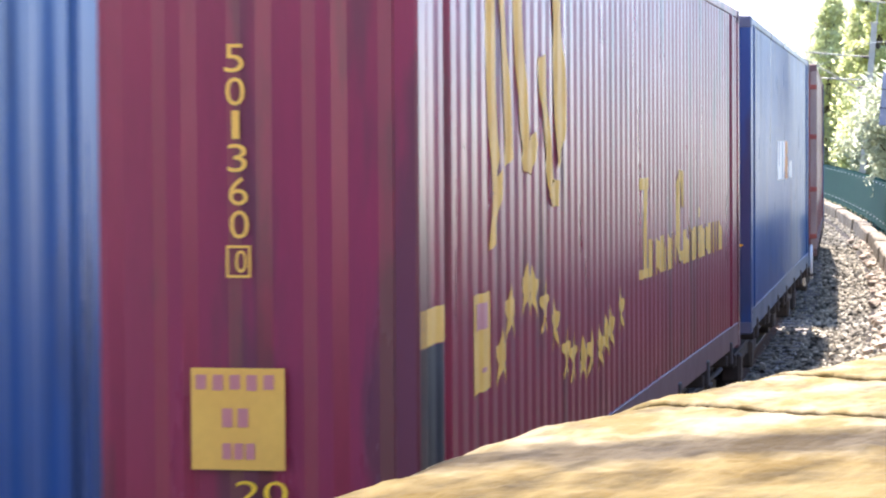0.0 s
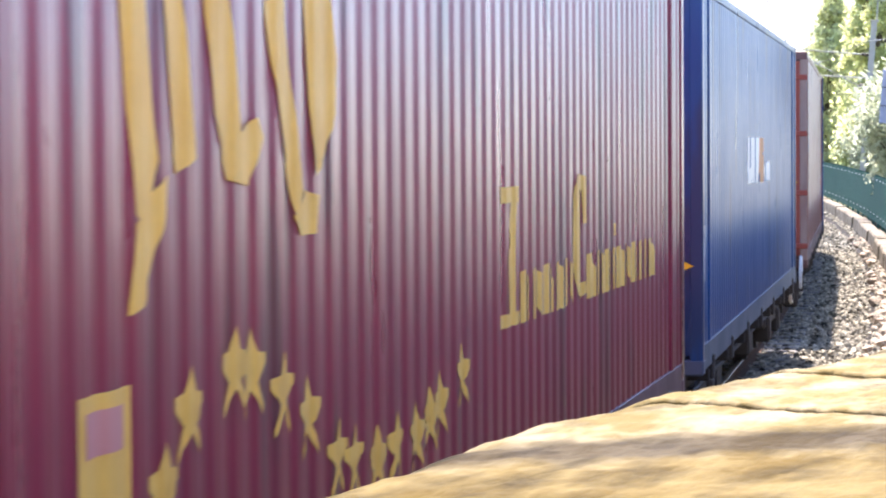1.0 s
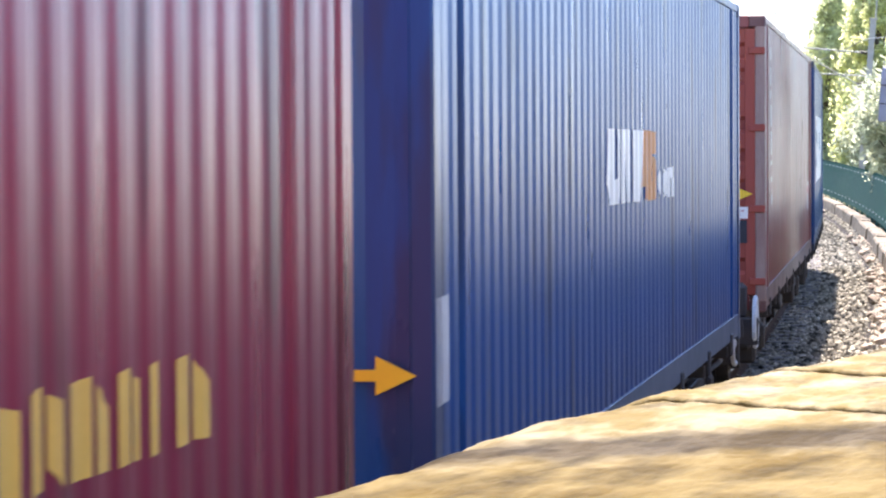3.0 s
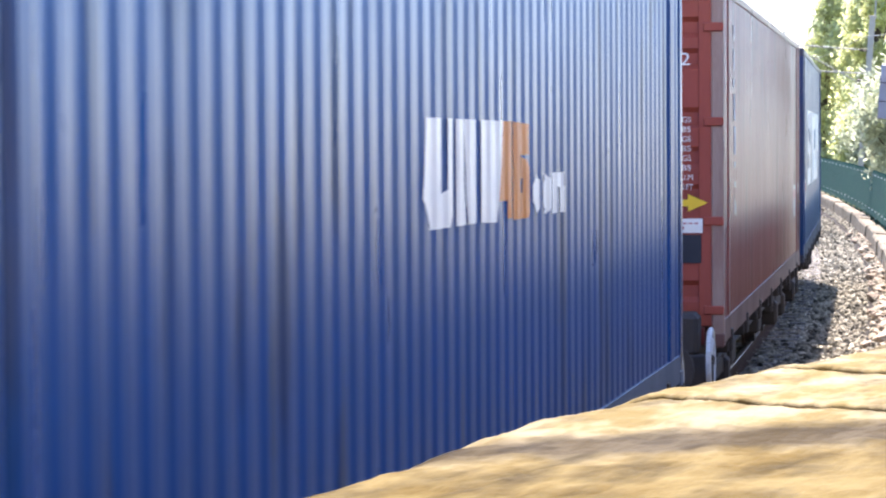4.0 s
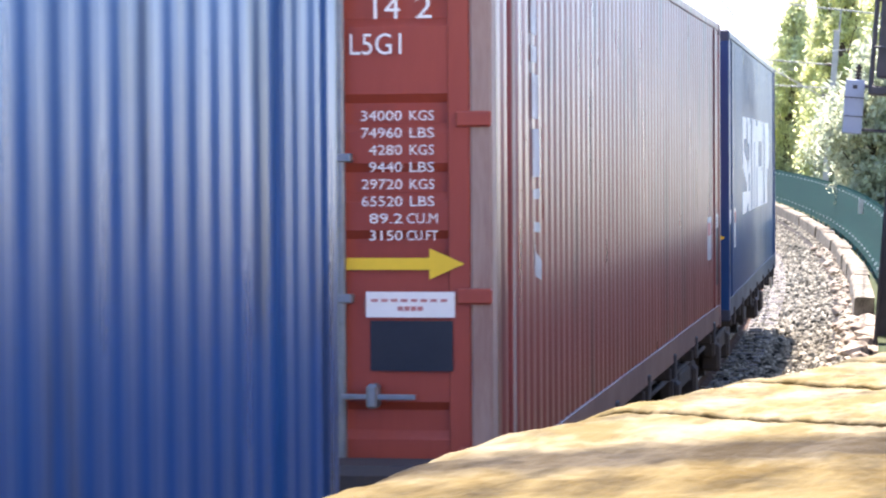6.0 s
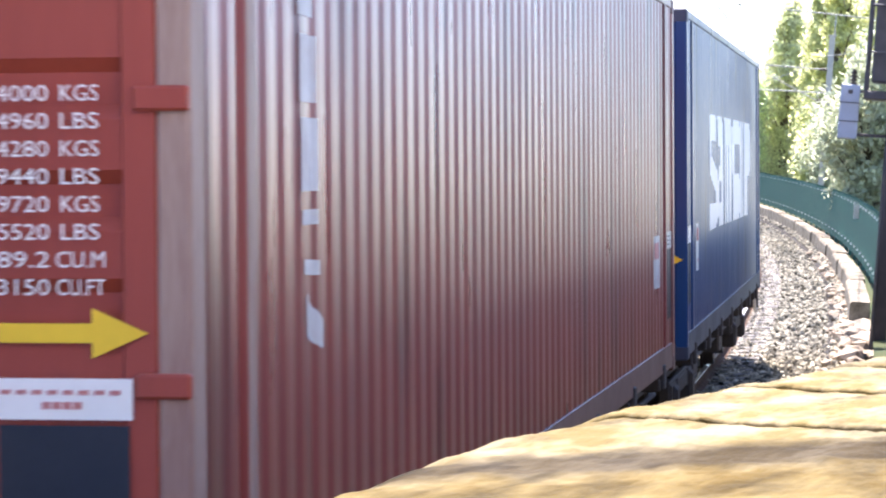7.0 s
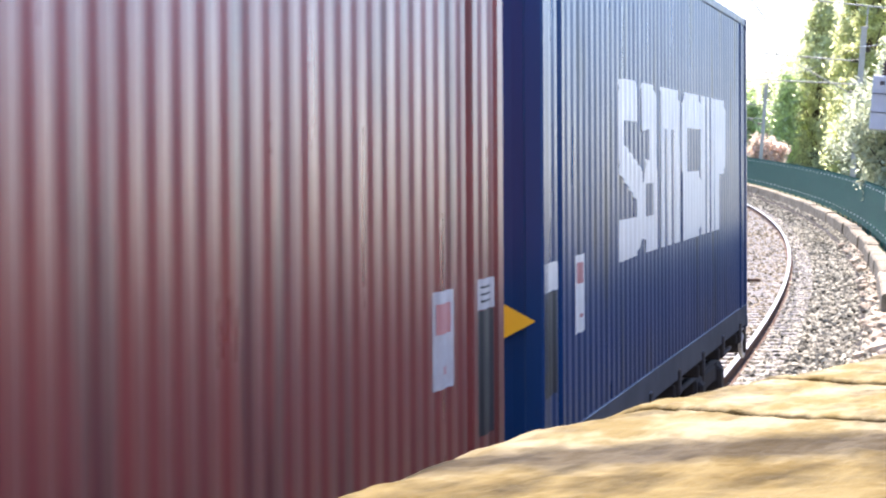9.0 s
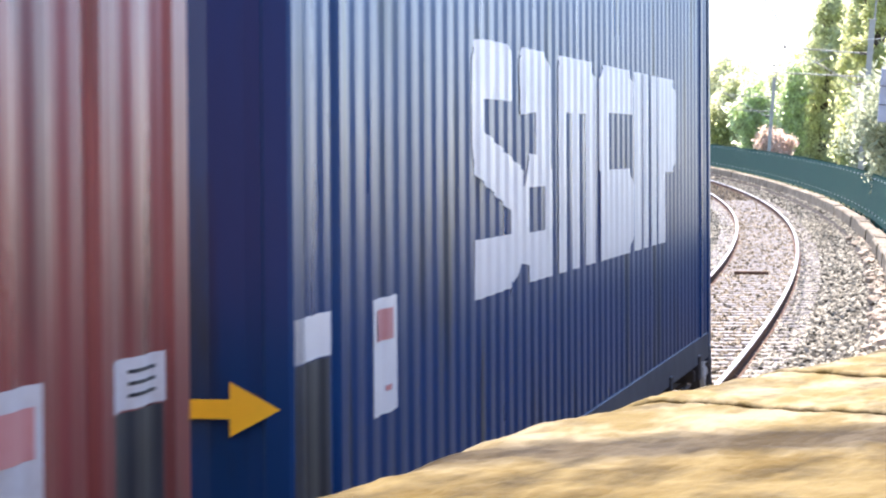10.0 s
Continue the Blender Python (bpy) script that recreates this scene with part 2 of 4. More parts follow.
def sweep(name, profile, s0, s1, step, material_, put=beside, parent=None, closed=True):
    n = max(1, round((s1 - s0) / step))
    verts, faces, k = [], [], len(profile)
    for i in range(n + 1):
        s = s0 + (s1 - s0) * i / n
        verts += [put(s, o, z) for o, z in profile]
    for i in range(n):
        for j in range(k if closed else k - 1):
            a, b = i * k + j, i * k + (j + 1) % k
            faces.append((a, b, b + k, a + k))
    if closed:
        faces += [tuple(range(k))[::-1], tuple(n * k + j for j in range(k))]
    return raw(name, verts, faces, material_, parent)


# ---------------------------------------------------------------- the ground and the track
def ground():
    bm = B()
    bmesh.ops.create_grid(bm, x_segments=60, y_segments=60, size=1500)
    for v in bm.verts:
        v.co.z = -0.45
    g = part("ground", bm, M["grass"])
    tagged(g, "rough grass and earth running off to the horizon", "ground", kind="structure")
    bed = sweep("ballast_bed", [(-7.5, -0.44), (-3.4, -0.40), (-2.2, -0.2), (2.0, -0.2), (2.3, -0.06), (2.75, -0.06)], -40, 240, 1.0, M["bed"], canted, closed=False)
    tagged(bed, "ballast bed under the rails, darkened for the shade between its stones", "ballast", kind="structure")
    bank = sweep("earth_bank", [(2.7, 0.3), (3.4, 0.42), (8, 0.5), (25, 0.6), (60, -0.4)], 14, 420, 4.0, M["grass"], beside, closed=False)
    tagged(bank, "grassy bank behind the green fence", "bank", kind="structure")


def stones(name, n, s0, s1, o0, o1, size, seed, rock="stone"):
    """Loose stones as one mesh of small uneven lumps."""
    rng = np.random.default_rng(seed)
    base = np.array([(1, 0, -.3), (.2, 1, -.35), (-1, .3, -.3), (-.2, -1, -.35), (.45, .35, .6), (-.5, .25, .55), (0, -.5, .65)], float)
    tri = [(0, 1, 4), (1, 2, 5), (1, 5, 4), (2, 3, 5), (3, 6, 5), (3, 0, 6), (0, 4, 6), (4, 5, 6)]
    S = s0 + (s1 - s0) * rng.random(n) ** 1.5
    O = o0 + (o1 - o0) * rng.random(n)
    table = [track(s) for s in np.arange(int(s0), int(s1) + 2)]
    verts = np.empty((n, 7, 3))
    ang, sc = rng.random(n) * 6.283, size * (0.6 + 0.9 * rng.random(n))
    c = radians(CANT)
    for i in range(n):
        k = S[i] - int(s0)
        a, b = table[int(k)], table[int(k) + 1]
        f = k - int(k)
        x, y, h = a[0] + f * (b[0] - a[0]), a[1] + f * (b[1] - a[1]), a[2]
        o = O[i]
        z = -0.185 + (0.11 if o > 2.2 else 0) + 0.03 * rng.random()
        lat, up = o * math.cos(c) - z * math.sin(c), z * math.cos(c) + o * math.sin(c)
        p = base * sc[i] * (0.75 + 0.5 * rng.random((7, 3)))
        ca, sa = math.cos(ang[i]), math.sin(ang[i])
        q = np.column_stack((p[:, 0] * ca - p[:, 1] * sa, p[:, 0] * sa + p[:, 1] * ca, p[:, 2] * 0.8))
        verts[i] = q + (x + math.cos(h) * lat, y - math.sin(h) * lat, up)
    faces = (np.array(tri)[None] + 7 * np.arange(n)[:, None, None]).reshape(-1, 3)
    ob = raw(name, verts.reshape(-1, 3).tolist(), faces.tolist(), M[rock])
    return tagged(ob, "loose pale grey ballast stones heaped along the rails" if rock == "stone" else "rust-brown ballast stones between the rails", "ballast", kind="stuff")


def railway():
    t = new("railway_track")
    tagged(t, "curved canted track with polished rails on concrete sleepers", "track", kind="structure")
    for side in (1, -1):
        c = 0.755 * side
        sweep("rail", [(c - .07, -.155), (c + .07, -.155), (c + .07, -.145), (c + .012, -.12), (c + .01, -.045), (c + .033, -.035), (c + .033, -.012),
                       (c - .033, -.012), (c - .033, -.035), (c - .01, -.045), (c - .012, -.12), (c - .07, -.145)], -40, 240, 0.8, M["railside"], canted, t)
        sweep("rail_head", [(c - .032, -.0118), (c + .032, -.0118), (c + .028, -.004), (c - .028, -.004)], -40, 240, 0.8, M["railtop"], canted, t)["label"] = "polished running surface of the rail"
    bm = box(B(), (-1.25, -0.13, -0.3), (1.25, 0.13, -0.148), 0.015)
    me = mesh_from(bm, "sleeper", M["sleeper"])
    for i in range(150):
        s = 12 + 0.65 * i
        x, y, h = track(s)
        ob = new("sleeper", me)
        ob.parent = t
        ob.matrix_basis = pose(x, y, 0, 0, 0, -math.degrees(h)) @ pose(0, 0, 0, 0, -CANT, 0)


    bm = box(B(), (-.34, -.06, -.06), (.34, .06, .05), .012)
    p = canted(53.9, -.1, -.13)
    ob = part("timber_offcut", bm, M["railside"])
    ob.matrix_basis = pose(p.x, p.y, p.z, 0, -CANT, -24)
    tagged(ob, "dark weathered timber offcut lying between the rails", "timber")


# ---------------------------------------------------------------- kerb wall and fence
def kerb_and_fence():
    k = new("kerb_wall")
    tagged(k, "low weathered concrete kerb wall along the ballast", "kerb", kind="structure")
    rng = random.Random(4)
    s = 42.0
    while s < 215:
        L = 3.2 + rng.random() * 2.5
        d = rng.uniform(-0.03, 0.03)
        top = 0.47 + rng.uniform(-0.025, 0.02)
        a = 2.42 + d
        sweep("kerb_block", [(a, -0.1), (a, top - 0.04), (a + .03, top), (a + .3, top + .01), (a + .3, -.1)], s, s + L - 0.03, 0.8, M["concrete"], beside, k)
        s += L
    f = new("green_fence")
    tagged(f, "dark green steel palisade fence on the kerb", "fence", kind="structure")
    o = 2.86
    for z in (0.68, 1.6):
        sweep("fence_rail", [(o, z - .025), (o, z + .025), (o + .045, z + .025), (o + .045, z - .025)], 38, 222, 1.2, M["fence"], beside, f)
    bm = B()
    prof = [(-.032, 0.0), (-.012, -.016), (.012, -.016), (.032, 0)]
    zs = ((0.5, 1), (1.66, 1), (1.73, 0.15))
    rings = [[bm.verts.new((x * w, y - .004, z)) for x, y in prof] for z, w in zs]
    back = [[bm.verts.new((x * w, y + .002, z)) for x, y in prof] for z, w in zs]
    for i in range(2):
        for j in range(3):
            bm.faces.new((rings[i][j], rings[i][j + 1], rings[i + 1][j + 1], rings[i + 1][j]))
            bm.faces.new((back[i][j + 1], back[i][j], back[i + 1][j], back[i + 1][j + 1]))
    me = mesh_from(bm, "fence_pale", M["fence"])
    base = [v.co.copy() for v in me.vertices]
    polys = [tuple(p.vertices) for p in me.polygons]
    verts, faces = [], []
    s, i = 40.0, 0
    while s < 220:
        p = beside(s, o - 0.004)
        h = track(s)[2]
        m = pose(p.x, p.y, 0, 0, 0, 90 - math.degrees(h) + 180)
        if i < 300:
            ob = new("fence_pale", me)
            ob.parent, ob.matrix_basis = f, m
        else:
            n = len(verts)
            verts += [m @ v for v in base]
            faces += [tuple(n + q for q in pl) for pl in polys]
        i += 1
        s += 0.105
    # brackets on both rails, coloured bright to carry the dots of sun
    verts_b, faces_b = [], []
    s = 40.0
    while s < 220:
        for z in (.68, 1.6):
            n = len(verts_b)
            verts_b += [beside(s + ds, o - 0.02 - do, z + dz) for ds in (-.03, .03) for do in (0, .04) for dz in (-.022, .022)]
            faces_b += [tuple(n + q for q in f_) for f_ in ((0, 1, 3, 2), (4, 6, 7, 5), (0, 4, 5, 1), (2, 3, 7, 6), (0, 2, 6, 4), (1, 5, 7, 3))]
        s += 1.9
    raw("fence_brackets", verts_b, faces_b, M["bolt"], f)["kind"] = "stuff"
    far = raw("far_fence_pales", verts, faces, M["fence"], f)
    far["kind"] = "stuff"
    bm = box(B(), (-.03, 0, 0.2), (.03, .1, 1.66), 0.004)
    me = mesh_from(bm, "fence_post", M["fence"])
    for i in range(66):
        s = 40.5 + 2.75 * i
        p = beside(s, o + 0.05)
        ob = new("fence_post", me)
        ob.parent, ob.matrix_basis = f, pose(p.x, p.y, 0, 0, 0, -math.degrees(track(s)[2]))
    bm = box(B(), (-.004, -.11, -.16), (.004, .11, .16), .001)
    p = beside(60.2, o - 0.04, 1.47)
    sg = part("fence_sign", bm, M["offwhite"])
    sg.matrix_basis = pose(p.x, p.y, p.z, 0, 0, -70)
    tagged(sg, "small pale notice plate fixed to the green fence", "sign")
    # broken stone lying along the foot of the kerb
    for i in range(150):
        near = i >= 90
        s = 31 + (i - 90) * 0.18 + rng.random() * .3 if near else 31 + i * 0.45 + rng.random() * .5
        p = beside(s, 2.35 + 0.5 * rng.random() if near else 2.12 + 0.38 * rng.random(), (0.12 if near else 0.1) + 0.06 * rng.random())
        bm = B()
        bmesh.ops.create_icosphere(bm, subdivisions=1, radius=0.5)
        for v in bm.verts:
            v.co = Vector((v.co.x * rng.uniform(.7, 1), v.co.y * rng.uniform(.7, 1), v.co.z * rng.uniform(.6, .9)))
        z = 0.2 + 0.32 * rng.random() ** 2 if near else 0.1 + 0.2 * rng.random() ** 2
        ob = part("rubble_stone", bm, M["rubble"])
        ob.matrix_basis = pose(p.x, p.y, p.z, rng.uniform(-20, 20), rng.uniform(-20, 20), rng.uniform(0, 360)) @ Matrix.Diagonal((z * 1.2, z, z * .8, 1))
        tagged(ob, "rough broken sandstone lump beside the kerb", "stone", "rubble by the kerb")


# ---------------------------------------------------------------- the parapet in front
COPING = 2.188


def coping_height(x, y, width):
    """The worn top of the coping, x across it and y along it."""
    relief = noise.noise((x * 2.2, y * 2.2, 3.1)) * 0.003 + noise.noise((x * 7, y * 4, 1.7)) * 0.003 + noise.noise((x * 16, y * 9, 8.7)) * 0.003 + noise.noise((x * 38, y * 24, 4.7)) * 0.0028 + noise.noise((x * 80, y * 50, 2.2)) * 0.0018
    sag = float(np.interp(y, (-1.5, 0, .35, .98, 1.8), (.045, .022, .018, .009, 0)))
    edge = min(x, width - x)
    return COPING + 0.065 * x + relief - sag - 0.05 * max(0, 1 - edge / 0.11) ** 2


def parapet():
    w = new("parapet_wall")
    tagged(w, "weathered sandstone parapet wall with lichen-covered coping stones", "wall", kind="structure")
    a, ang = Vector((-0.19, 3.46, 0)), math.atan2(1.18, 2.86)
    top = COPING
    m = pose(a.x, a.y, 0, 0, 0, -math.degrees(ang))           # local y along the wall, x away from the track
    # body of the wall in courses of blocks
    rng = random.Random(8)
    me = mesh_from(box(B(), (0.06, 0.004, 0.004), (0.74, 0.696, 0.296), .012), "wall_block", M["wallstone"])
    core = part("wall_core", box(B(), (0.09, -4.2, -0.45), (0.7, 30.0, top - 0.17)), M["wallstone"], w)
    core.matrix_basis = m
    for r in range(8):
        for i in range(33):
            ob = new("wall_block", me)
            ob.parent, ob.matrix_basis = w, m @ pose(0, -4.3 + 0.7 * i + (0.35 if r % 2 else 0), -0.42 + 0.29 * r)
    joints = [-4.4, -3.6, -2.85, -2.05, -1.3, -0.35, 1.195, 1.93, 2.7, 3.5] + [4.3 + 0.8 * i for i in range(33)]
    for i in range(len(joints) - 1):
        y0, y1 = joints[i] + 0.006, joints[i + 1] - 0.006
        bm = B()
        nx, ny = (110, 110) if -0.6 < y0 < 3.6 else (14, 14)
        g = []
        for ix in range(nx + 1):
            col = []
            for iy in range(ny + 1):
                fx, fy = ix / nx, iy / ny
                x, y = 0.95 * fx, y0 + (y1 - y0) * fy
                z = coping_height(x, y, 0.95) - 0.006 * max(0, 1 - (y - y0) / 0.012) ** 2 - 0.009 * max(0, 1 - (y1 - y) / 0.03) ** 2 + 0.005 * (1 - fy)
                worn = float(np.interp(y, (-1.2, 0, .35, .85, .98, 1.36, 1.8, 3.1), (.09, 0, -.024, -.075, -.05, -.04, -.026, 0))) * max(0, 1 - fx * 2)
                jag = worn + (noise.noise((y * 3.1, 5.5, 0)) * 0.03 + noise.noise((y * 11, 2.5, 0)) * 0.02) * max(0, 1 - fx * 4)
                col.append(bm.verts.new((x + jag, y, z)))
            g.append(col)
        for ix in range(nx):
            for iy in range(ny):
                bm.faces.new((g[ix][iy], g[ix + 1][iy], g[ix + 1][iy + 1], g[ix][iy + 1]))
        rim = [c[0] for c in g] + g[-1][1:] + [c[-1] for c in g[-2::-1]] + g[0][-2:0:-1]
        low = [bm.verts.new((v.co.x, v.co.y, top - 0.17)) for v in rim]
        for j in range(len(rim)):
            k = (j + 1) % len(rim)
            bm.faces.new((rim[j], low[j], low[k], rim[k]))
        for f in bm.faces:
            f.smooth = low[0] not in f.verts and min(v.co.z for v in f.verts) > top - 0.16
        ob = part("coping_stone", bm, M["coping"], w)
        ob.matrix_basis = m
    pv = part("pavement", box(B(), (0.74, -12, -0.44), (6.0, 30.0, 1.02), 0.01), M["paving"])
    pv.matrix_basis = m
    tagged(pv, "unseen footway behind the parapet, dark to dim reflections", "pavement", kind="structure")


# ---------------------------------------------------------------- railway equipment
def mast(name, foot, height, arm, label):
    t = new(name)
    t.matrix_basis = pose(foot[0], foot[1], 0, 0, 0, -6)
    bm = B()
    for x0, y0, x1, y1 in ((-.11, -.11, .11, -.095), (-.11, .095, .11, .11), (-.006, -.095, .006, .095)):
        box(bm, (x0, y0, 0.2), (x1, y1, height))
    part("column", bm, M["mast"], t)
    part("cap_plate", box(B(), (-.16, -.13, height), (.16, .13, height + .05), .01), M["mast"], t)
    part("foundation", box(B(), (-.35, -.35, -.4), (.35, .35, .5), .02), M["concrete"], t)
    # cantilever frame over the track
    for z, dz, x0 in ((height + .75, .22, 1.6), (height - 1.25, .05, 0.1), (height - 2.1, -.08, 0.1)):
        part("cantilever_tube", rod(B(), (x0 if z > height else 0, 0, z), (-arm, 0, z + dz), .028), M["mast"], t)
    part("stay_tube", rod(B(), (0, 0, height - 2.6), (-arm * .95, 0, height - 0.9), .022), M["mast"], t)
    part("bracket_post", rod(B(), (.08, 0, height), (.08, 0, height + .8), .03), M["mast"], t)
    part("steady_arm", rod(B(), (-arm, 0, height - 2.05), (-arm + 1.1, 0, height - 1.75), .018), M["mast"], t)
    for x, z in ((-.35, height - 1.25), (-.35, height - 2.4)):
        bm = B()
        for i in range(5):
            rod(bm, (x + .06 * i, 0, z), (x + .06 * i + .03, 0, z), .07, 10)
        rod(bm, (x - .04, 0, z), (x + .34, 0, z), .03)
        part("insulator", bm, M["insulator"], t)
    return tagged(t, label, "mast", "electrification masts")


def wires():
    for off, z, sag, name, lab in ((0.1, 4.75, 0.0, "contact_wire", "taut overhead contact wire above the track"), (0.1, 5.9, 0.75, "catenary_wire", "sagging catenary wire above the track"),
                                   (3.9, 6.3, 0.5, "feeder_wire", "bare feeder wire slung from mast to mast")):
        bm = B()
        prev = None
        for i in range(0, 61):
            s = 40 + i * 4
            span = ((s - 102) % 70) / 70
            q = beside(s, off, z - sag * 4 * span * (1 - span))
            if prev is not None:
                rod(bm, prev, q, 0.014, 5)
            prev = q
        tagged(part(name, bm, M["wire"]), lab, "wire")
    bm = B()
    rod(bm, (4.2, 34, 6.6), (14.6, 102, 8.2), .016, 5)
    tagged(part("stay_wire", bm, M["wire"]), "bare stay wire running to the mast", "wire")


def signal_post():
    t = new("signal_post")
    t.matrix_basis = pose(5.75, 35.05, 0, 0, 0, -10)
    part("column", box(B(), (-.09, -.09, -.1), (.12, .09, 5.2), .01), M["darksteel"], t)
    part("base_plate", box(B(), (-.14, -.14, .0), (.17, .14, .1), .01), M["darksteel"], t)
    part("platform", box(B(), (-.4, -.5, 3.40), (.7, .5, 3.50), .008), M["darksteel"], t)
    for x in (-.38, .66):
        for y in (-.47, .47):
            part("guard_post", rod(B(), (x, y, 3.5), (x, y, 5.2), .022), M["darksteel"], t)
    for z in (4.0, 4.6):
        bm = B()
        rod(bm, (-.38, -.47, z), (-.38, .47, z), .016)
        rod(bm, (-.38, -.47, z), (.66, -.47, z), .016)
        part("guard_rail", bm, M["darksteel"], t)
    part("equipment_case", box(B(), (-.32, -.3, 3.62), (.5, .25, 5.1), .02), M["darksteel"], t)
    part("ladder_stile", rod(B(), (-.05, -.3, .2), (-.05, -.3, 3.5), .018), M["darksteel"], t)
    tagged(t, "dark steel signal post with a caged platform", "signal post")
    c = new("equipment_cabinet")
    c.matrix_basis = pose(5.17, 35.1, 2.88, 0, 0, -8)
    part("body", box(B(), (-.125, -.1, 0), (.125, .1, .7), .012), M["cabinet"], c)
    for z in (.22, .46):
        part("seam_strip", box(B(), (-.128, -.112, z), (.128, -.1, z + .012)), M["darksteel"], c)
    part("badge", box(B(), (-.03, -.106, .58), (.03, -.1, .63)), M["darksteel"], c)
    bm = B()
    for i in range(4):
        rod(bm, (.03, 0, .7 + .045 * i), (.03, 0, .73 + .045 * i), .045, 10)
    rod(bm, (.03, 0, .7), (.03, 0, .9), .022)
    part("insulator", bm, M["insulator"], c)
    for z in (0.04, .6):
        part("bracket", box(B(), (.1, -.02, z), (.6, .02, z + .04), .004), M["darksteel"], c)
    tagged(c, "light grey ribbed equipment cabinet bracketed to the signal post", "cabinet")


# ---------------------------------------------------------------- trees
def tree(name, x, y, height, spread, leaf, label, seed, kind="round", leaves=5000, size=0.3, low=0.12, foot=0.3):
    rng = np.random.default_rng(seed)
    t = new(name)
    t.matrix_basis = pose(x, y, foot)
    bm = B()
    rod(bm, (0, 0, -0.8), (0.1, 0, height * .45), height * .022 + .05, 9, height * .014 + .02)
    rod(bm, (0.1, 0, height * .45), (0, 0.1, height * .93), height * .014 + .02, 7, .02)
    nl = 16 if kind == "poplar" else 12
    centres = []
    for i in range(nl):
        a, f = i * 2.4 + rng.random(), low + (0.9 - low) * (i + .5) / nl
        if kind == "poplar":
            r = spread * (0.25 + 0.75 * math.sin(math.pi * min(1, (f * .9 + .12)))) * .6
            end = (math.cos(a) * r, math.sin(a) * r, height * min(.97, f + .12))
        else:
            r = spread * math.sqrt(max(.08, 1 - ((f - .5) / .55) ** 2)) * (.55 + .4 * rng.random())
            end = (math.cos(a) * r, math.sin(a) * r, height * (f + .08))
        rod(bm, (0.05, 0, height * f * .75), end, .05 + height * .004, 5, .012)
        centres.append(end)
    part("trunk", bm, M["bark"], t)
    # crown: clumps of leaf blades round the limbs
    m = leaves
    if kind == "poplar":
        clumps = []
        for i in range(150):
            f = low + (1 - low) * rng.random()
            r = spread * (1 - f ** 6) * (0.55 + .45 * min(1, f * 4)) * math.sqrt(rng.random())
            a = rng.random() * 6.283
            clumps.append((math.cos(a) * r, math.sin(a) * r, height * f, .35 + .35 * rng.random()))
    else:
        clumps = []
        for i in range(130):
            v = rng.normal(size=3)
            v /= np.linalg.norm(v)
            k = (0.5 + .5 * rng.random()) * (0.8 + .3 * math.sin(5 * v[0] + seed) * math.cos(4 * v[2] + seed))
            clumps.append((v[0] * spread * k, v[1] * spread * k, height * (.5 + low * .5) + v[2] * height * (.5 - low * .4) * min(k, 1), spread * (.13 + .13 * rng.random())))
    clumps = np.array(clumps)
    pick = rng.integers(0, len(clumps), m)
    p = rng.normal(size=(m, 3)) * clumps[pick, 3:4] * .75 * np.array((1, 1, .9)) + clumps[pick, :3]
    d1 = rng.normal(size=(m, 3))
    d1 /= np.linalg.norm(d1, axis=1)[:, None]
    d2 = np.cross(d1, rng.normal(size=(m, 3)))
    d2 /= np.linalg.norm(d2, axis=1)[:, None]
    sz = size * (.5 + rng.random(m))[:, None]
    vs = np.stack((p - d1 * sz, p + d2 * sz * .45, p + d1 * sz, p - d2 * sz * .45), axis=1).reshape(-1, 3)
    fs = np.arange(4 * m).reshape(-1, 4)
    raw("crown", vs.tolist(), fs.tolist(), M[leaf], t)
    return tagged(t, label, "tree", "trees beyond the fence")


def surroundings():
    """Plain unseen walls added to close the place, bounce light and dim reflections."""
    for x0, y0, x1, y1, h in ((-0.5, -14, 24, -10, 14.5), (-30, -15, -9.5, -11, 14.5), (24, -14, 28, 14, 6.5)):
        bm = box(B(), (x0, y0, -0.45), (x1, y1, h), 0.02)
        ob = part("boundary_wall", bm, M["render"])
        tagged(ob, "plain pale unseen wall added to bounce light onto the train", "wall", kind="structure")
    # added out of view to darken what the near container sides mirror
    ob = part("boundary_wall", box(B(), (0, 0, -0.45), (0.6, 34, 4.9), 0.02), M["wallstone"])
    ob.matrix_basis = pose(13.5, 6, 0, 0, 0, -9)
    tagged(ob, "plain dark unseen wall added beside the walkway to dim reflections", "wall", kind="structure")
    # second added wall, hiding sunlit ground from the lower container sides
    ob = sweep("boundary_wall", [(3.25, -.45), (3.25, 1.95), (3.65, 1.95), (3.65, -.45)], 9, 38, 1.0, M["wallstone"])
    tagged(ob, "plain dark unseen wall added along the track to dim reflections", "wall", kind="structure")


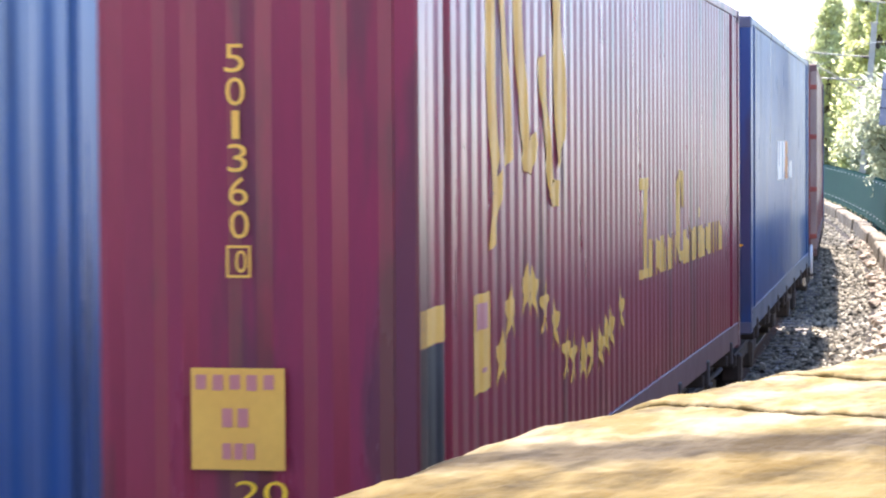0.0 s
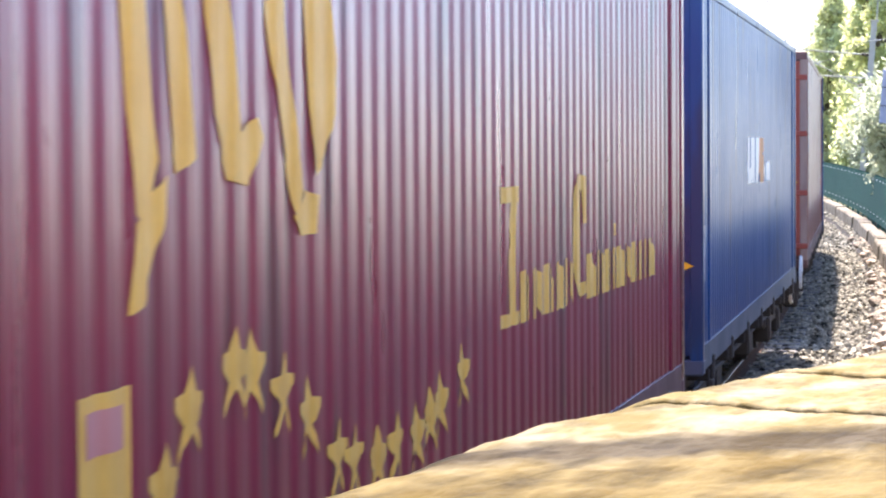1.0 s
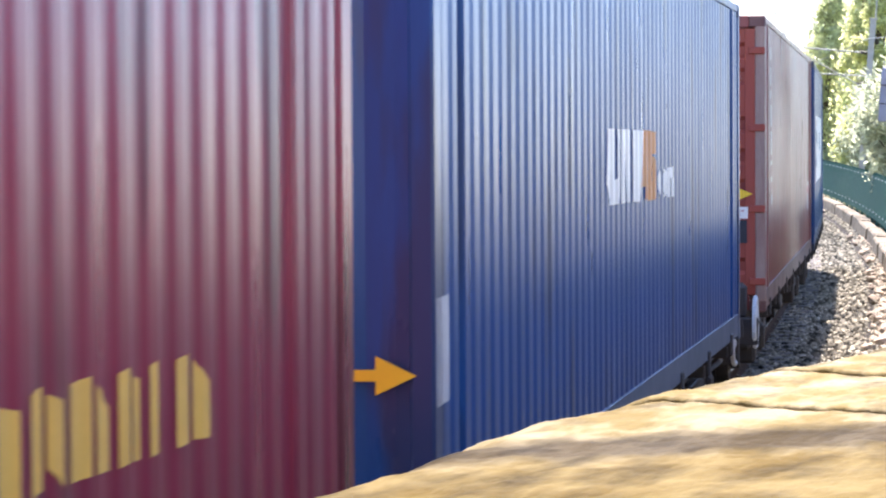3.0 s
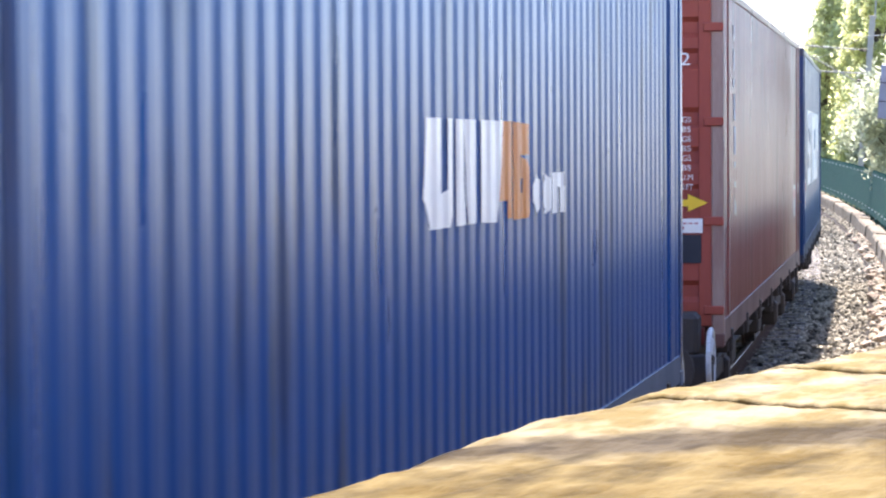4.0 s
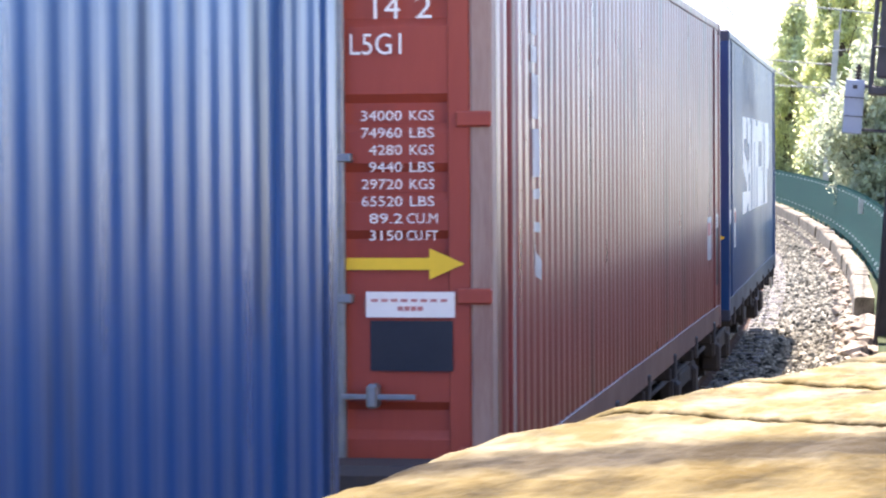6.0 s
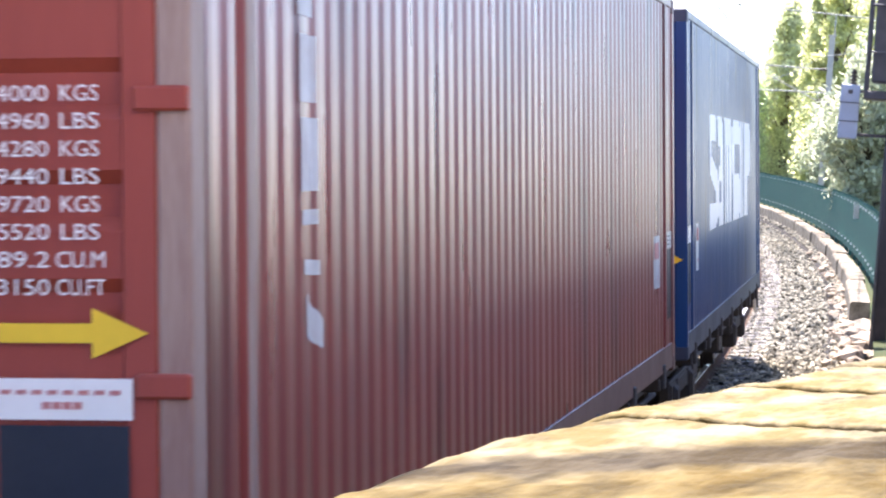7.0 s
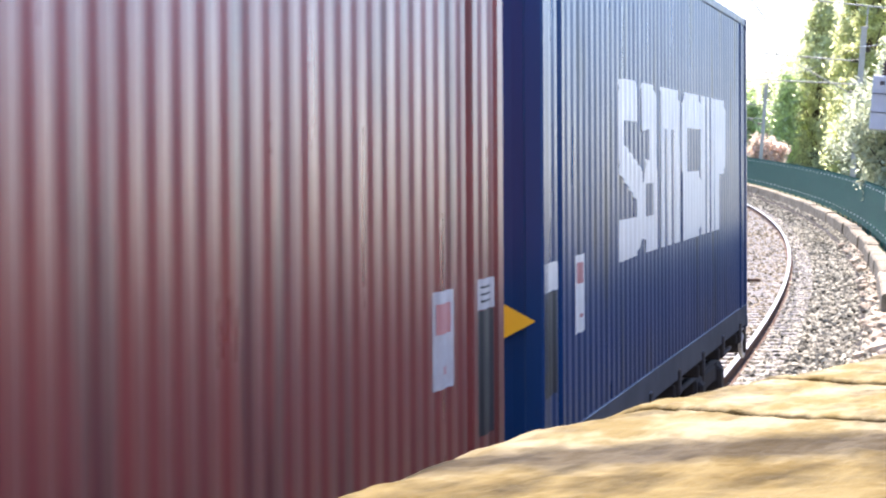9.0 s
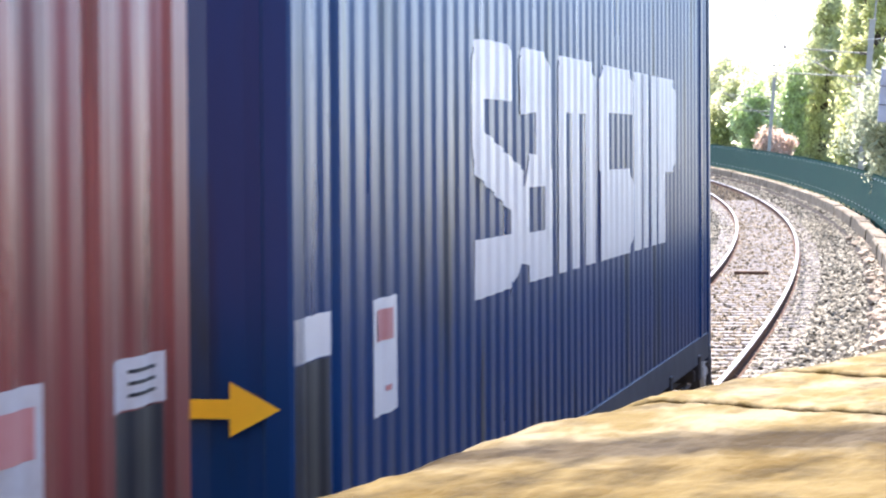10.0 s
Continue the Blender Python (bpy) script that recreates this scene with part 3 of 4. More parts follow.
def woods():
    for i, (x, y, h, r, k) in enumerate(((20.3, 150, 4.2, 1.1, "leaf"), (22.5, 165, 4.5, 1.0, "greyleaf"), (16.2, 112, 4.6, 1.4, "greyleaf"), (15.2, 88, 4.0, 1.3, "greyleaf"),
                                         (22.4, 262, 5.2, 2.6, "leaf"), (31.5, 225, 9, 2.2, "leaf"), (30.5, 215, 12, 1.6, "greyleaf"), (25.6, 228, 3.4, 1.3, "leaf"))):
        tree("leafy_bush", x, y, h, r, k, "sunlit bush crowding the back of the fence", 80 + i, leaves=9000, size=.16 if y > 150 else .11, low=.01)
    tree("poplar_tree", 27.0, 218.4, 14.4, 2.05, "poplar", "tall narrow dark green poplar beyond the fence", 1, "poplar", 17000, .17, .01)
    tree("poplar_tree", 28.6, 228, 13.4, 1.3, "poplar", "slim dark green poplar beside a taller one", 2, "poplar", 10000, .17, .01)
    for i, (x, y, h, r, k) in enumerate(((27.3, 203, 14.6, .95, "leaf"), (28.7, 206, 15.5, 1.2, "leaf"), (30.2, 208, 16, 1.3, "leaf"), (24.3, 216, 7.7, .95, "limeleaf"), (25.6, 224, 8.6, .95, "leaf"), (23.3, 219, 6.9, .9, "poplar"),
                                         (26.3, 226, 6.4, .8, "leaf"))):
        tree("poplar_tree", x, y, h, r, k, "slender sunlit yellow-green poplar beyond the fence", 30 + i, "poplar", 9000, .17, .01)
    tree("leafy_tree", 19.9, 200, 6.4, 1.9, "limeleaf", "rounded fresh green tree behind the fence", 50, leaves=14000, size=.17, low=.02)
    for i, (x, y, h, r, kind) in enumerate(((18.5, 131, 12.5, 1.2, "leaf"), (20.2, 124, 14, 1.9, "leaf"), (22.3, 112, 12, 2.4, "leaf"),
                                            (24.3, 262, 8.4, 2.9, "poplar"), (27.5, 320, 11.5, 3.0, "poplar"), (30.6, 322, 10.4, 2.4, "poplar"), (23.0, 330, 9.5, 3.0, "poplar"),
                                            (29.4, 238, 6.2, 1.6, "leaf"), (15.5, 335, 9.5, 3.5, "poplar"))):
        tree("leafy_tree", x, y, h, r, kind, "sunlit leafy tree in pale green leaf" if kind == "leaf" else "darker green tree in the distance", 10 + i, leaves=9500 if y > 150 else 15000, size=.2 if y > 150 else .11, low=.03)
    for i, (x, y, h, r) in enumerate(((11.6, 75, 5.4, 1.5), (13.6, 78, 6.2, 2.0), (13.2, 66, 6, 2.0), (14.9, 96, 6.2, 1.3))):
        tree("willow_bush", x, y, h, r, "greyleaf", "pale grey-green bush leaning over the fence", 40 + i, leaves=9000, size=.1, low=.02)
    for i, (x, y, h, r) in enumerate(((20.6, 196, 2.9, 1.1), (21.7, 198, 2.6, 1.0))):
        tree("pink_shrub", x, y, h, r, "redleaf", "low shrub with pinkish leaves beyond the fence", 60 + i, leaves=3500, size=.14, low=.02)


# ---------------------------------------------------------------- containers
W2, HIGH, LOWRAIL = 1.25, 2.896, 0.22
PITCH, DEPTH = 0.228, 0.0105
FOLDS = ((0.0, 0), (0.33, 0), (0.375, .1), (0.495, .9), (0.54, 1), (0.77, 1), (0.815, .9), (0.935, .1), (0.98, 0), (1.0, 0))     # one wave of the sheet: share of the pitch, share of the depth


def wave(u):
    """Depth of the corrugated sheet behind its outer face, u metres along it."""
    f = (u % PITCH) / PITCH
    return DEPTH * float(np.interp(f, [a for a, d in FOLDS], [d for a, d in FOLDS]))


def breaks(a, b):
    ks = [PITCH * (i + f) for i in range(int(a / PITCH) - 1, int(b / PITCH) + 2) for f, d in FOLDS[1:-1]]
    return [a] + [k for k in ks if a + 1e-5 < k < b - 1e-5] + [b]


class Sheet:
    """The visible side of a container: where its outer surface lies, u metres from the leading end."""

    def __init__(self, length):
        self.L = length
        self.flat = ((0, .16), (.60, .74), (length - .74, length - .60), (length - .16, length))

    def x(self, u):
        for a, b in self.flat:
            if a <= u <= b:
                return W2 - .004
        return W2 - .012 - wave(u)

    def us(self, a, b):
        cut = sorted({round(v, 5) for v in breaks(a, b)} | {round(e + d, 5) for f in self.flat for e in f for d in (-.001, .001) if a < e + d < b})
        return cut


def decal(name, sheet, shapes, material_, parent, label="", lift=0.003):
    """Flat vinyl that follows the corrugation: shapes are (u0, u1, low0, high0, low1, high1)."""
    bm = B()
    for u0, u1, l0, h0, l1, h1 in [q for q in shapes if q[1] - q[0] > .01]:
        prev = None
        for u in sheet.us(u0, u1):
            f = (u - u0) / (u1 - u0)
            x = sheet.x(u) + lift
            y = u - sheet.L / 2
            pair = (bm.verts.new((x, y, l0 + f * (l1 - l0))), bm.verts.new((x, y, h0 + f * (h1 - h0))))
            if prev:
                bm.faces.new((prev[0], pair[0], pair[1], prev[1]))
            prev = pair
    bmesh.ops.remove_doubles(bm, verts=bm.verts, dist=2e-4)
    for f in bm.faces:
        f.smooth = True
    ob = part(name, bm, material_, parent, label)
    if "print" in name:
        ob["kind"] = "stuff"
    return ob


def poly_decal(name, sheet, polys, material_, parent, label="", lift=0.003):
    """The same for convex outlines of (u, z) points."""
    shapes = []
    for p in polys:
        us = sorted({q[0] for q in p})

        def span(u):
            zs = []
            for (a, c), (d, e) in zip(p, p[1:] + p[:1]):
                if min(a, d) - 1e-6 <= u <= max(a, d) + 1e-6:
                    zs += [c, e] if abs(a - d) < 1e-6 else [c + (e - c) * (u - a) / (d - a)]
            return min(zs), max(zs)
        for a, d in zip(us, us[1:]):
            (l0, h0), (l1, h1) = span(a + 1e-5), span(d - 1e-5)
            shapes.append((a, d, l0, h0, l1, h1))
    return decal(name, sheet, shapes, material_, parent, label, lift)


def pieces(name, sheet, groups, material_, parent, label):
    for g in groups:
        decal(name, sheet, g, material_, parent, label)


def R(u0, u1, z0, z1):
    return (u0, u1, z0, z1, z0, z1)


def end_decal(name, length, polys, material_, parent, label="", lift=0.004):
    """Flat vinyl on the leading end; points are (metres from the visible corner, height)."""
    bm = B()
    y = -length / 2 - lift
    for poly in polys:
        bm.faces.new([bm.verts.new((W2 + a, y, z)) for a, z in poly])
    bmesh.ops.recalc_face_normals(bm, faces=bm.faces)
    ob = part(name, bm, material_, parent, label)
    if "print" in name:
        ob["kind"] = "stuff"
    return ob


def rect(a0, a1, z0, z1):
    return [(a0, z0), (a1, z0), (a1, z1), (a0, z1)]


def lettering(text, size, width, length, a, z, material_, parent, label, lift=0.006):
    """Words on the leading end: lower left corner at a from the corner, z up; fitted to width and size."""
    cu = bpy.data.curves.new("lettering", "FONT")
    cu.body, cu.size, cu.extrude, cu.resolution_u = text, 1.0, 0.0, 3
    tmp = new("lettering", cu)
    dg = bpy.context.evaluated_depsgraph_get()
    me = bpy.data.meshes.new_from_object(tmp.evaluated_get(dg))
    bpy.data.objects.remove(tmp)
    xs, ys = [v.co.x for v in me.vertices], [v.co.y for v in me.vertices]
    x0, x1, y0, y1 = min(xs), max(xs), min(ys), max(ys)
    for v in me.vertices:
        v.co = Vector((W2 + a + (v.co.x - x0) / (x1 - x0) * width, -length / 2 - lift, z + (v.co.y - y0) / (y1 - y0) * size))
    me.materials.clear()
    me.materials.append(material_)
    ob = new("lettering", me)
    ob.parent = parent
    ob["label"] = label
    return ob


def container(name, length, paint, rail, label, doors=False):
    t = new(name)
    tagged(t, label, "container", "containers on the train")
    sh = Sheet(length)
    h, y0 = HIGH, -length / 2
    # long sides: corrugated sheets between the rails
    for side in (1, -1):
        bm = B()
        prev = None
        for u in sh.us(.15, length - .15):
            x = sh.x(u) * side
            y = y0 + u
            pair = (bm.verts.new((x, y, LOWRAIL - .01)), bm.verts.new((x, y, h - .07)))
            if prev:
                bm.faces.new((prev[0], pair[0], pair[1], prev[1]) if side > 0 else (prev[1], pair[1], pair[0], prev[0]))
            prev = pair
        for f in bm.faces:
            f.smooth = True
        bmesh.ops.remove_doubles(bm, verts=bm.verts, dist=2e-4)
        part("side_panel", bm, paint, t)
        part("bottom_rail", box(B(), ((W2 - .06) * side, y0 + .17, .03), ((W2 - .002) * side, -y0 - .17, LOWRAIL), .004), rail, t, "dusty bottom side rail")
        part("top_rail", box(B(), ((W2 - .06) * side, y0 + .17, h - .075), ((W2 - .003) * side, -y0 - .17, h - .005), .006), paint, t)
        for u in (.67, length - .67):
            part("support_post", box(B(), ((W2 - .05) * side, y0 + u - .05, LOWRAIL), ((W2 + .0005) * side, y0 + u + .05, h - .075), .008), paint, t)
    # corner posts and castings
    for sx in (1, -1):
        for sy in (1, -1):
            bm = box(B(), ((W2 - .10) * sx, (-y0 - .15) * sy, .1), ((W2 - .001) * sx, -y0 * sy, h - .1), .012)
            part("corner_post", bm, paint, t)
            for z in (0, h - .118):
                part("corner_casting", box(B(), ((W2 - .162) * sx, (-y0 - .178) * sy, z), ((W2 + .002) * sx, (-y0 + .003) * sy, z + .118), .012), rail, t)
    # roof
    bm = B()
    prev = None
    for u in breaks(.15, length - .15):
        z = h - .03 - wave(u) * .6
        pair = (bm.verts.new((-W2 + .05, y0 + u, z)), bm.verts.new((W2 - .05, y0 + u, z)))
        if prev:
            bm.faces.new((prev[0], prev[1], pair[1], pair[0]))
        prev = pair
    part("roof", bm, paint, t)
    part("floor", box(B(), (-W2 + .06, y0 + .1, .05), (W2 - .06, -y0 - .1, .18)), rail, t)
    # ends
    for sy in (-1, 1):
        if sy < 0 and doors:
            door_end(t, length, M["door"])
        else:
            bm = B()
            prev = None
            n = 40
            for i in range(n + 1):
                x = -W2 + .1 + (2 * W2 - .2) * i / n
                f = (i % 5) / 5
                d = (0, 0, .018, .018, .018)[i % 5]
                y = (-y0 - .012 - d) * sy
                pair = (bm.verts.new((x, y, .15)), bm.verts.new((x, y, h - .1)))
                if prev:
                    bm.faces.new((prev[0], pair[0], pair[1], prev[1]) if sy < 0 else (prev[1], pair[1], pair[0], prev[0]))
                prev = pair
            part("end_panel", bm, paint, t)
        for z0, z1 in ((.02, .16), (h - .12, h - .004)):
            part("end_sill", box(B(), (-W2 + .16, min(-y0 * sy, (-y0 - .08) * sy), z0), (W2 - .16, max(-y0 * sy, (-y0 - .08) * sy), z1), .006), paint, t)
    return t, sh


def door_end(t, length, paint):
    y = -length / 2
    folds = (.45, 1.22, 1.52, 1.83, 2.3, 2.55)
    for sx in (1, -1):
        bm = B()
        zs = [(.17, 0)]
        for c in folds:
            zs += [(c - .085, 0), (c - .045, .035), (c + .045, .035), (c + .085, 0)]
        zs += [(HIGH - .13, 0)]
        x0, x1 = .012 * sx, (W2 - .10) * sx
        xa, xb = .1 * sx, (W2 - .2) * sx
        for j in range(len(zs) - 1):
            (za, da), (zb, db) = zs[j], zs[j + 1]
            q = [bm.verts.new((x, y + .02 + d, z)) for x, d, z in ((xa, da, za), (xb, da, za), (xb, db, zb), (xa, db, zb))]
            bm.faces.new(q if sx > 0 else q[::-1])
        door = part("door", bm, paint, t)
        bm = B()
        for lo, hi in (((min(x0, xa)), max(x0, xa)), (min(xb, x1), max(xb, x1))):
            box(bm, (lo, y + .005, .17), (hi, y + .06, HIGH - .13), .006)
        part("door_frame", bm, paint, door)
        part("seal", box(B(), (min(x1, x1 + .03 * sx), y + .012, .17), (max(x1, x1 + .03 * sx), y + .03, HIGH - .13)), M["rubber"], door, "black rubber door seal")
        for a in (.68, 1.08):
            x = (W2 - a) * sx
            part("lock_rod", rod(B(), (x, y - .03, .1), (x, y - .03, HIGH - .06), .021, 10), M["zinc"], door, "galvanised locking rod")
            for z in (.25, 1.0, 1.63, 2.4):
                part("rod_bracket", box(B(), (x - .05, y - .055, z - .02), (x + .05, y + .01, z + .02), .006), M["zinc"], door)
            d = .34 if a < 1 else .30
            bm = B()
            box(bm, (x, y - .075, .55), (x + d * 1.0, y - .06, .575), .004)
            box(bm, (x + d * .35, y - .09, .51), (x + d * .5, y + .01, .62), .012)
            part("door_handle", bm, M["zinc"], door, "galvanised door handle in its catch")
        for z in (.3, 1.01, 1.80, 2.55):
            part("hinge", box(B(), (min((W2 - .16) * sx, (W2 + .0) * sx), y - .022, z - .035), (max((W2 - .16) * sx, (W2 + .0) * sx), y + .012, z + .035), .008), paint, door)


def dataplate(t, sh, L, u0=.02, far=False, tint="white"):
    """The maker's and owner's plates low down by the post, over black backing."""
    if far:
        decal("notice_plate", sh, [R(12.66, 13.02, .69, 1.08)], M[tint], t, "pale notice plate with unreadable print")
        decal("notice_print", sh, [R(12.71, 12.97, .91, 1.03), R(12.81, 12.88, .75, .78)], M["pink"], t, lift=.006)
        decal("white_plate", sh, [R(13.44, 13.92, .96, 1.09)], M[tint], t, "small white plate")
        decal("plate_print", sh, [R(13.64, 13.86, z, z + .01) for z in (.99, 1.02, 1.05)], M["dark"], t, lift=.006)
        decal("black_backing", sh, [R(13.5, 13.9, .42, .955)], M["dark"], t)
    else:
        decal("white_plate", sh, [R(u0, u0 + .50, .96, 1.10)], M[tint], t, "small pale plate above black backing")
        decal("black_backing", sh, [R(u0, u0 + .48, .45, .955)], M["dark"], t)
        decal("notice_plate", sh, [R(1.14, 1.56, .69, 1.10)], M[tint], t, "pale notice plate with unreadable print")
        decal("notice_print", sh, [R(1.19, 1.50, .95, 1.06), R(1.34, 1.42, .77, .79)], M["pink"], t, lift=.006)


def end_arrow(t, L, tip=-.04, mid=.82, tail=-1.1, thick=.022, head=.075):
    end_decal("arrow", L, [rect(tail, tip - .15, mid - thick, mid + thick), [(tip - .16, mid - head), (tip, mid), (tip - .16, mid + head)]], M["arrow"], t, "amber arrow pointing to the corner")


def make_containers():
    out = {}
    L45 = 13.716
    # purple box
    t, sh = container("shipping_container", L45, M["purple"], M["purple_rail"], "long purple corrugated steel container with faded gold markings on a wagon")
    out["A"] = t
    dataplate(t, sh, L45, tint="yellow")
    # tall tapering strokes of the large emblem
    for i, p in enumerate(([(1.40, 2.66), (1.60, 2.66), (1.80, 1.66), (1.72, 1.48), (1.6, 1.52)], [(1.55, 1.27), (1.66, 1.29), (1.84, 1.5), (1.86, 1.62), (1.6, 1.5)],
              [(1.74, 2.66), (1.88, 2.66), (2.04, 2.0), (2.12, 1.66), (1.96, 1.62), (1.9, 1.75)], [(2.1, 2.66), (2.34, 2.66), (2.56, 1.74), (2.62, 1.58), (2.44, 1.6), (2.3, 1.78)],
              [(2.46, 1.6), (2.66, 1.58), (2.8, 1.72), (2.74, 1.78), (2.5, 1.72)], [(2.84, 2.12), (3.06, 2.15), (3.26, 1.55), (3.18, 1.48), (3.04, 1.68)], [(3.16, 1.48), (3.22, 1.42), (3.42, 1.42), (3.46, 1.54), (3.3, 1.56)],
              [(3.2, 2.66), (3.44, 2.66), (3.70, 1.98), (3.68, 1.8), (3.56, 1.66), (3.42, 1.6)])):
        poly_decal("emblem_stroke", sh, [p], M["yellow"], t, "tall faded gold emblem stroke", .003 + .0006 * i)
    # line of plain bars standing for the owner's name
    for i, p in enumerate(([(6.72, .9), (6.72, .96), (7.18, .96), (7.18, .9)], [(6.9, .94), (6.88, 1.2), (7.02, 1.48), (7.12, 1.48), (7.02, 1.16), (7.06, .94)], [(6.7, 1.45), (6.7, 1.52), (7.14, 1.52), (7.14, 1.45)],
              [(8.8, 1.1), (8.82, 1.46), (8.92, 1.56), (9.0, 1.56), (9.0, .92), (8.9, .94)], [(9.0, 1.48), (9.0, 1.56), (9.22, 1.54), (9.22, 1.46)], [(9.1, 1.3), (9.08, 1.48), (9.22, 1.48), (9.22, 1.3)], [(8.98, .91), (8.98, .99), (9.16, 1.0), (9.2, .94)])):
        poly_decal("name_bar", sh, [p], M["yellow"], t, "faded gold bar", .003 + .0006 * i)
    for i, (u, w) in enumerate(((7.24, .22), (7.54, .24), (7.86, .3), (8.22, .22), (8.5, .26), (9.28, .28), (9.62, .28), (9.96, .22), (10.24, .12), (10.42, .28), (10.78, .2), (11.06, .26), (11.38, .18), (11.62, .14), (11.84, .28))):
        k = u + w * .46
        gs = [(u, k, .895, 1.13, .90, 1.14)]
        if w > .15:
            gs.append((u + w * .6, u + w * 1.04, .90 + .05 * (i % 3 == 1), 1.12, .895, 1.1 - .05 * (i % 3 == 2)))
        pieces("name_bar", sh, [gs], M["yellow"], t, "faded gold bar")
    decal("name_bar", sh, [R(10.26, 10.34, 1.2, 1.27)], M["yellow"], t, "faded gold bar")
    for u, z in ((1.83, .80), (2.06, .98), (2.5, 1.06), (2.68, 1.04), (3.03, .95), (3.34, .85), (3.72, .68), (3.95, .64), (4.3, .6), (4.6, .62), (4.95, .62), (5.2, .66), (5.4, .7), (5.84, .78)):
        r = .13
        decal("star", sh, [(u - r, u - .03, z + .02, z + .05, z - .04, z + .06), (u - .05, u, z - .02, z + .05, z - .01, z + .13), (u, u + .05, z - .01, z + .13, z - .02, z + .05),
                           (u + .03, u + r, z - .04, z + .06, z + .02, z + .05), (u - .1, u, z - .13, z - .1, z - .05, z + .03), (u, u + .1, z - .05, z + .03, z - .13, z - .1)], M["yellow"], t, "small gold star")
    for i, ch in enumerate("501360"):
        lettering(ch, .105, .075 if ch != "1" else .03, L45, -.73 + (.02 if ch == "1" else 0) + .003 * i, 1.985 - .123 * i, M["yellow"], t, "gold stencilled digit")
    lettering("0", .085, .045, L45, -.695, 1.243, M["yellow"], t, "gold stencilled digit")
    x0, x1, z0, z1, k = -.73, -.635, 1.225, 1.345, .01
    end_decal("digit_box", L45, [rect(x0, x1, z0, z0 + k), rect(x0, x1, z1 - k, z1), rect(x0, x0 + k, z0, z1), rect(x1 - k, x1, z0, z1)], M["yellow"], t)
    end_decal("yellow_sign", L45, [rect(-.87, -.51, .51, .89)], M["yellow"], t, "square yellow warning sign with red print")
    end_decal("sign_print", L45, [rect(-.85 + .065 * i, -.81 + .065 * i, .81 - .004 * (i % 2), .865) for i in range(5)] + [rect(-.75 + .06 * i, -.71 + .06 * i, .67, .74) for i in range(2)]
              + [rect(-.75 + .045 * i, -.715 + .045 * i, .55, .61) for i in range(3)], M["pink"], t, lift=.008)
    lettering("20", .085, .2, L45, -.70, .385, M["arrow"], t, "amber stencilled figures")
    # blue box
    t, sh = container("shipping_container", L45, M["blue"], M["blue_rail"], "long mid-blue corrugated steel container with a white and orange mark")
    out["B"] = t
    decal("white_plate", sh, [R(.03, .38, .69, 1.10)], M["offwhite"], t)
    for i, p in enumerate(([(4.99, 1.46), (5.04, 1.77), (5.34, 1.77), (5.34, 1.44), (5.38, 1.34), (5.12, 1.34)], [(5.3, 1.34), (5.3, 1.46), (5.52, 1.5), (5.6, 1.44), (5.5, 1.34)], [(5.46, 1.46), (5.46, 1.77), (5.6, 1.77), (5.6, 1.42)],
              [(5.66, 1.34), (5.66, 1.77), (5.8, 1.77), (5.88, 1.34)], [(5.9, 1.34), (5.84, 1.77), (6.1, 1.77), (6.1, 1.34)],
              [(6.16, 1.34), (6.16, 1.77), (6.68, 1.77), (6.64, 1.6), (6.57, 1.33)])):
        poly_decal("white_block", sh, [p], M["white"], t, "white block of the mark", .003 + .0005 * i)
    for i, p in enumerate(([(6.58, 1.42), (6.6, 1.56), (6.72, 1.77), (6.98, 1.77), (6.98, 1.42)], [(6.82, 1.34), (6.82, 1.42), (6.98, 1.42), (6.98, 1.34)], [(7.0, 1.62), (7.0, 1.77), (7.44, 1.76), (7.38, 1.62)],
              [(7.0, 1.33), (7.0, 1.62), (7.14, 1.62), (7.14, 1.33)], [(7.14, 1.33), (7.14, 1.44), (7.24, 1.45), (7.34, 1.33)], [(7.14, 1.51), (7.14, 1.62), (7.3, 1.6), (7.44, 1.52)], [(7.24, 1.4), (7.24, 1.53), (7.44, 1.52), (7.44, 1.38), (7.34, 1.33)])):
        poly_decal("orange_block", sh, [p], M["orange"], t, "orange block of the mark", .003 + .0005 * i)
    for i, p in enumerate(([(7.5, 1.4), (7.5, 1.48), (7.6, 1.53), (7.72, 1.5), (7.72, 1.36), (7.62, 1.33)], [(7.78, 1.38), (7.78, 1.48), (7.88, 1.53), (8.02, 1.5), (8.02, 1.36), (7.9, 1.33)], [(8.08, 1.33), (8.08, 1.53), (8.2, 1.53), (8.2, 1.33)],
              [(8.2, 1.46), (8.2, 1.53), (8.42, 1.53), (8.42, 1.46)], [(8.3, 1.33), (8.3, 1.46), (8.44, 1.46), (8.45, 1.33)])):
        poly_decal("small_block", sh, [p], M["white"], t, "small pale block of the mark", .003 + .0005 * i)
    end_arrow(t, L45, -.07, .81, -.35)
    # brown box with doors
    LC = 14.116
    t, sh = container("shipping_container", LC, M["brown"], M["brown_rail"], "long red-brown corrugated container with locked doors and white data print", doors=True)
    out["C"] = t
    # leading posts take the paler paint that carries the sky's sheen
    for ob in t.children:
        if ob.name.split(".")[0] in ("corner_post", "support_post") and ob.data.vertices[0].co.y < -LC / 2 + .9:
            ob.data.materials[0] = M["chalky"]
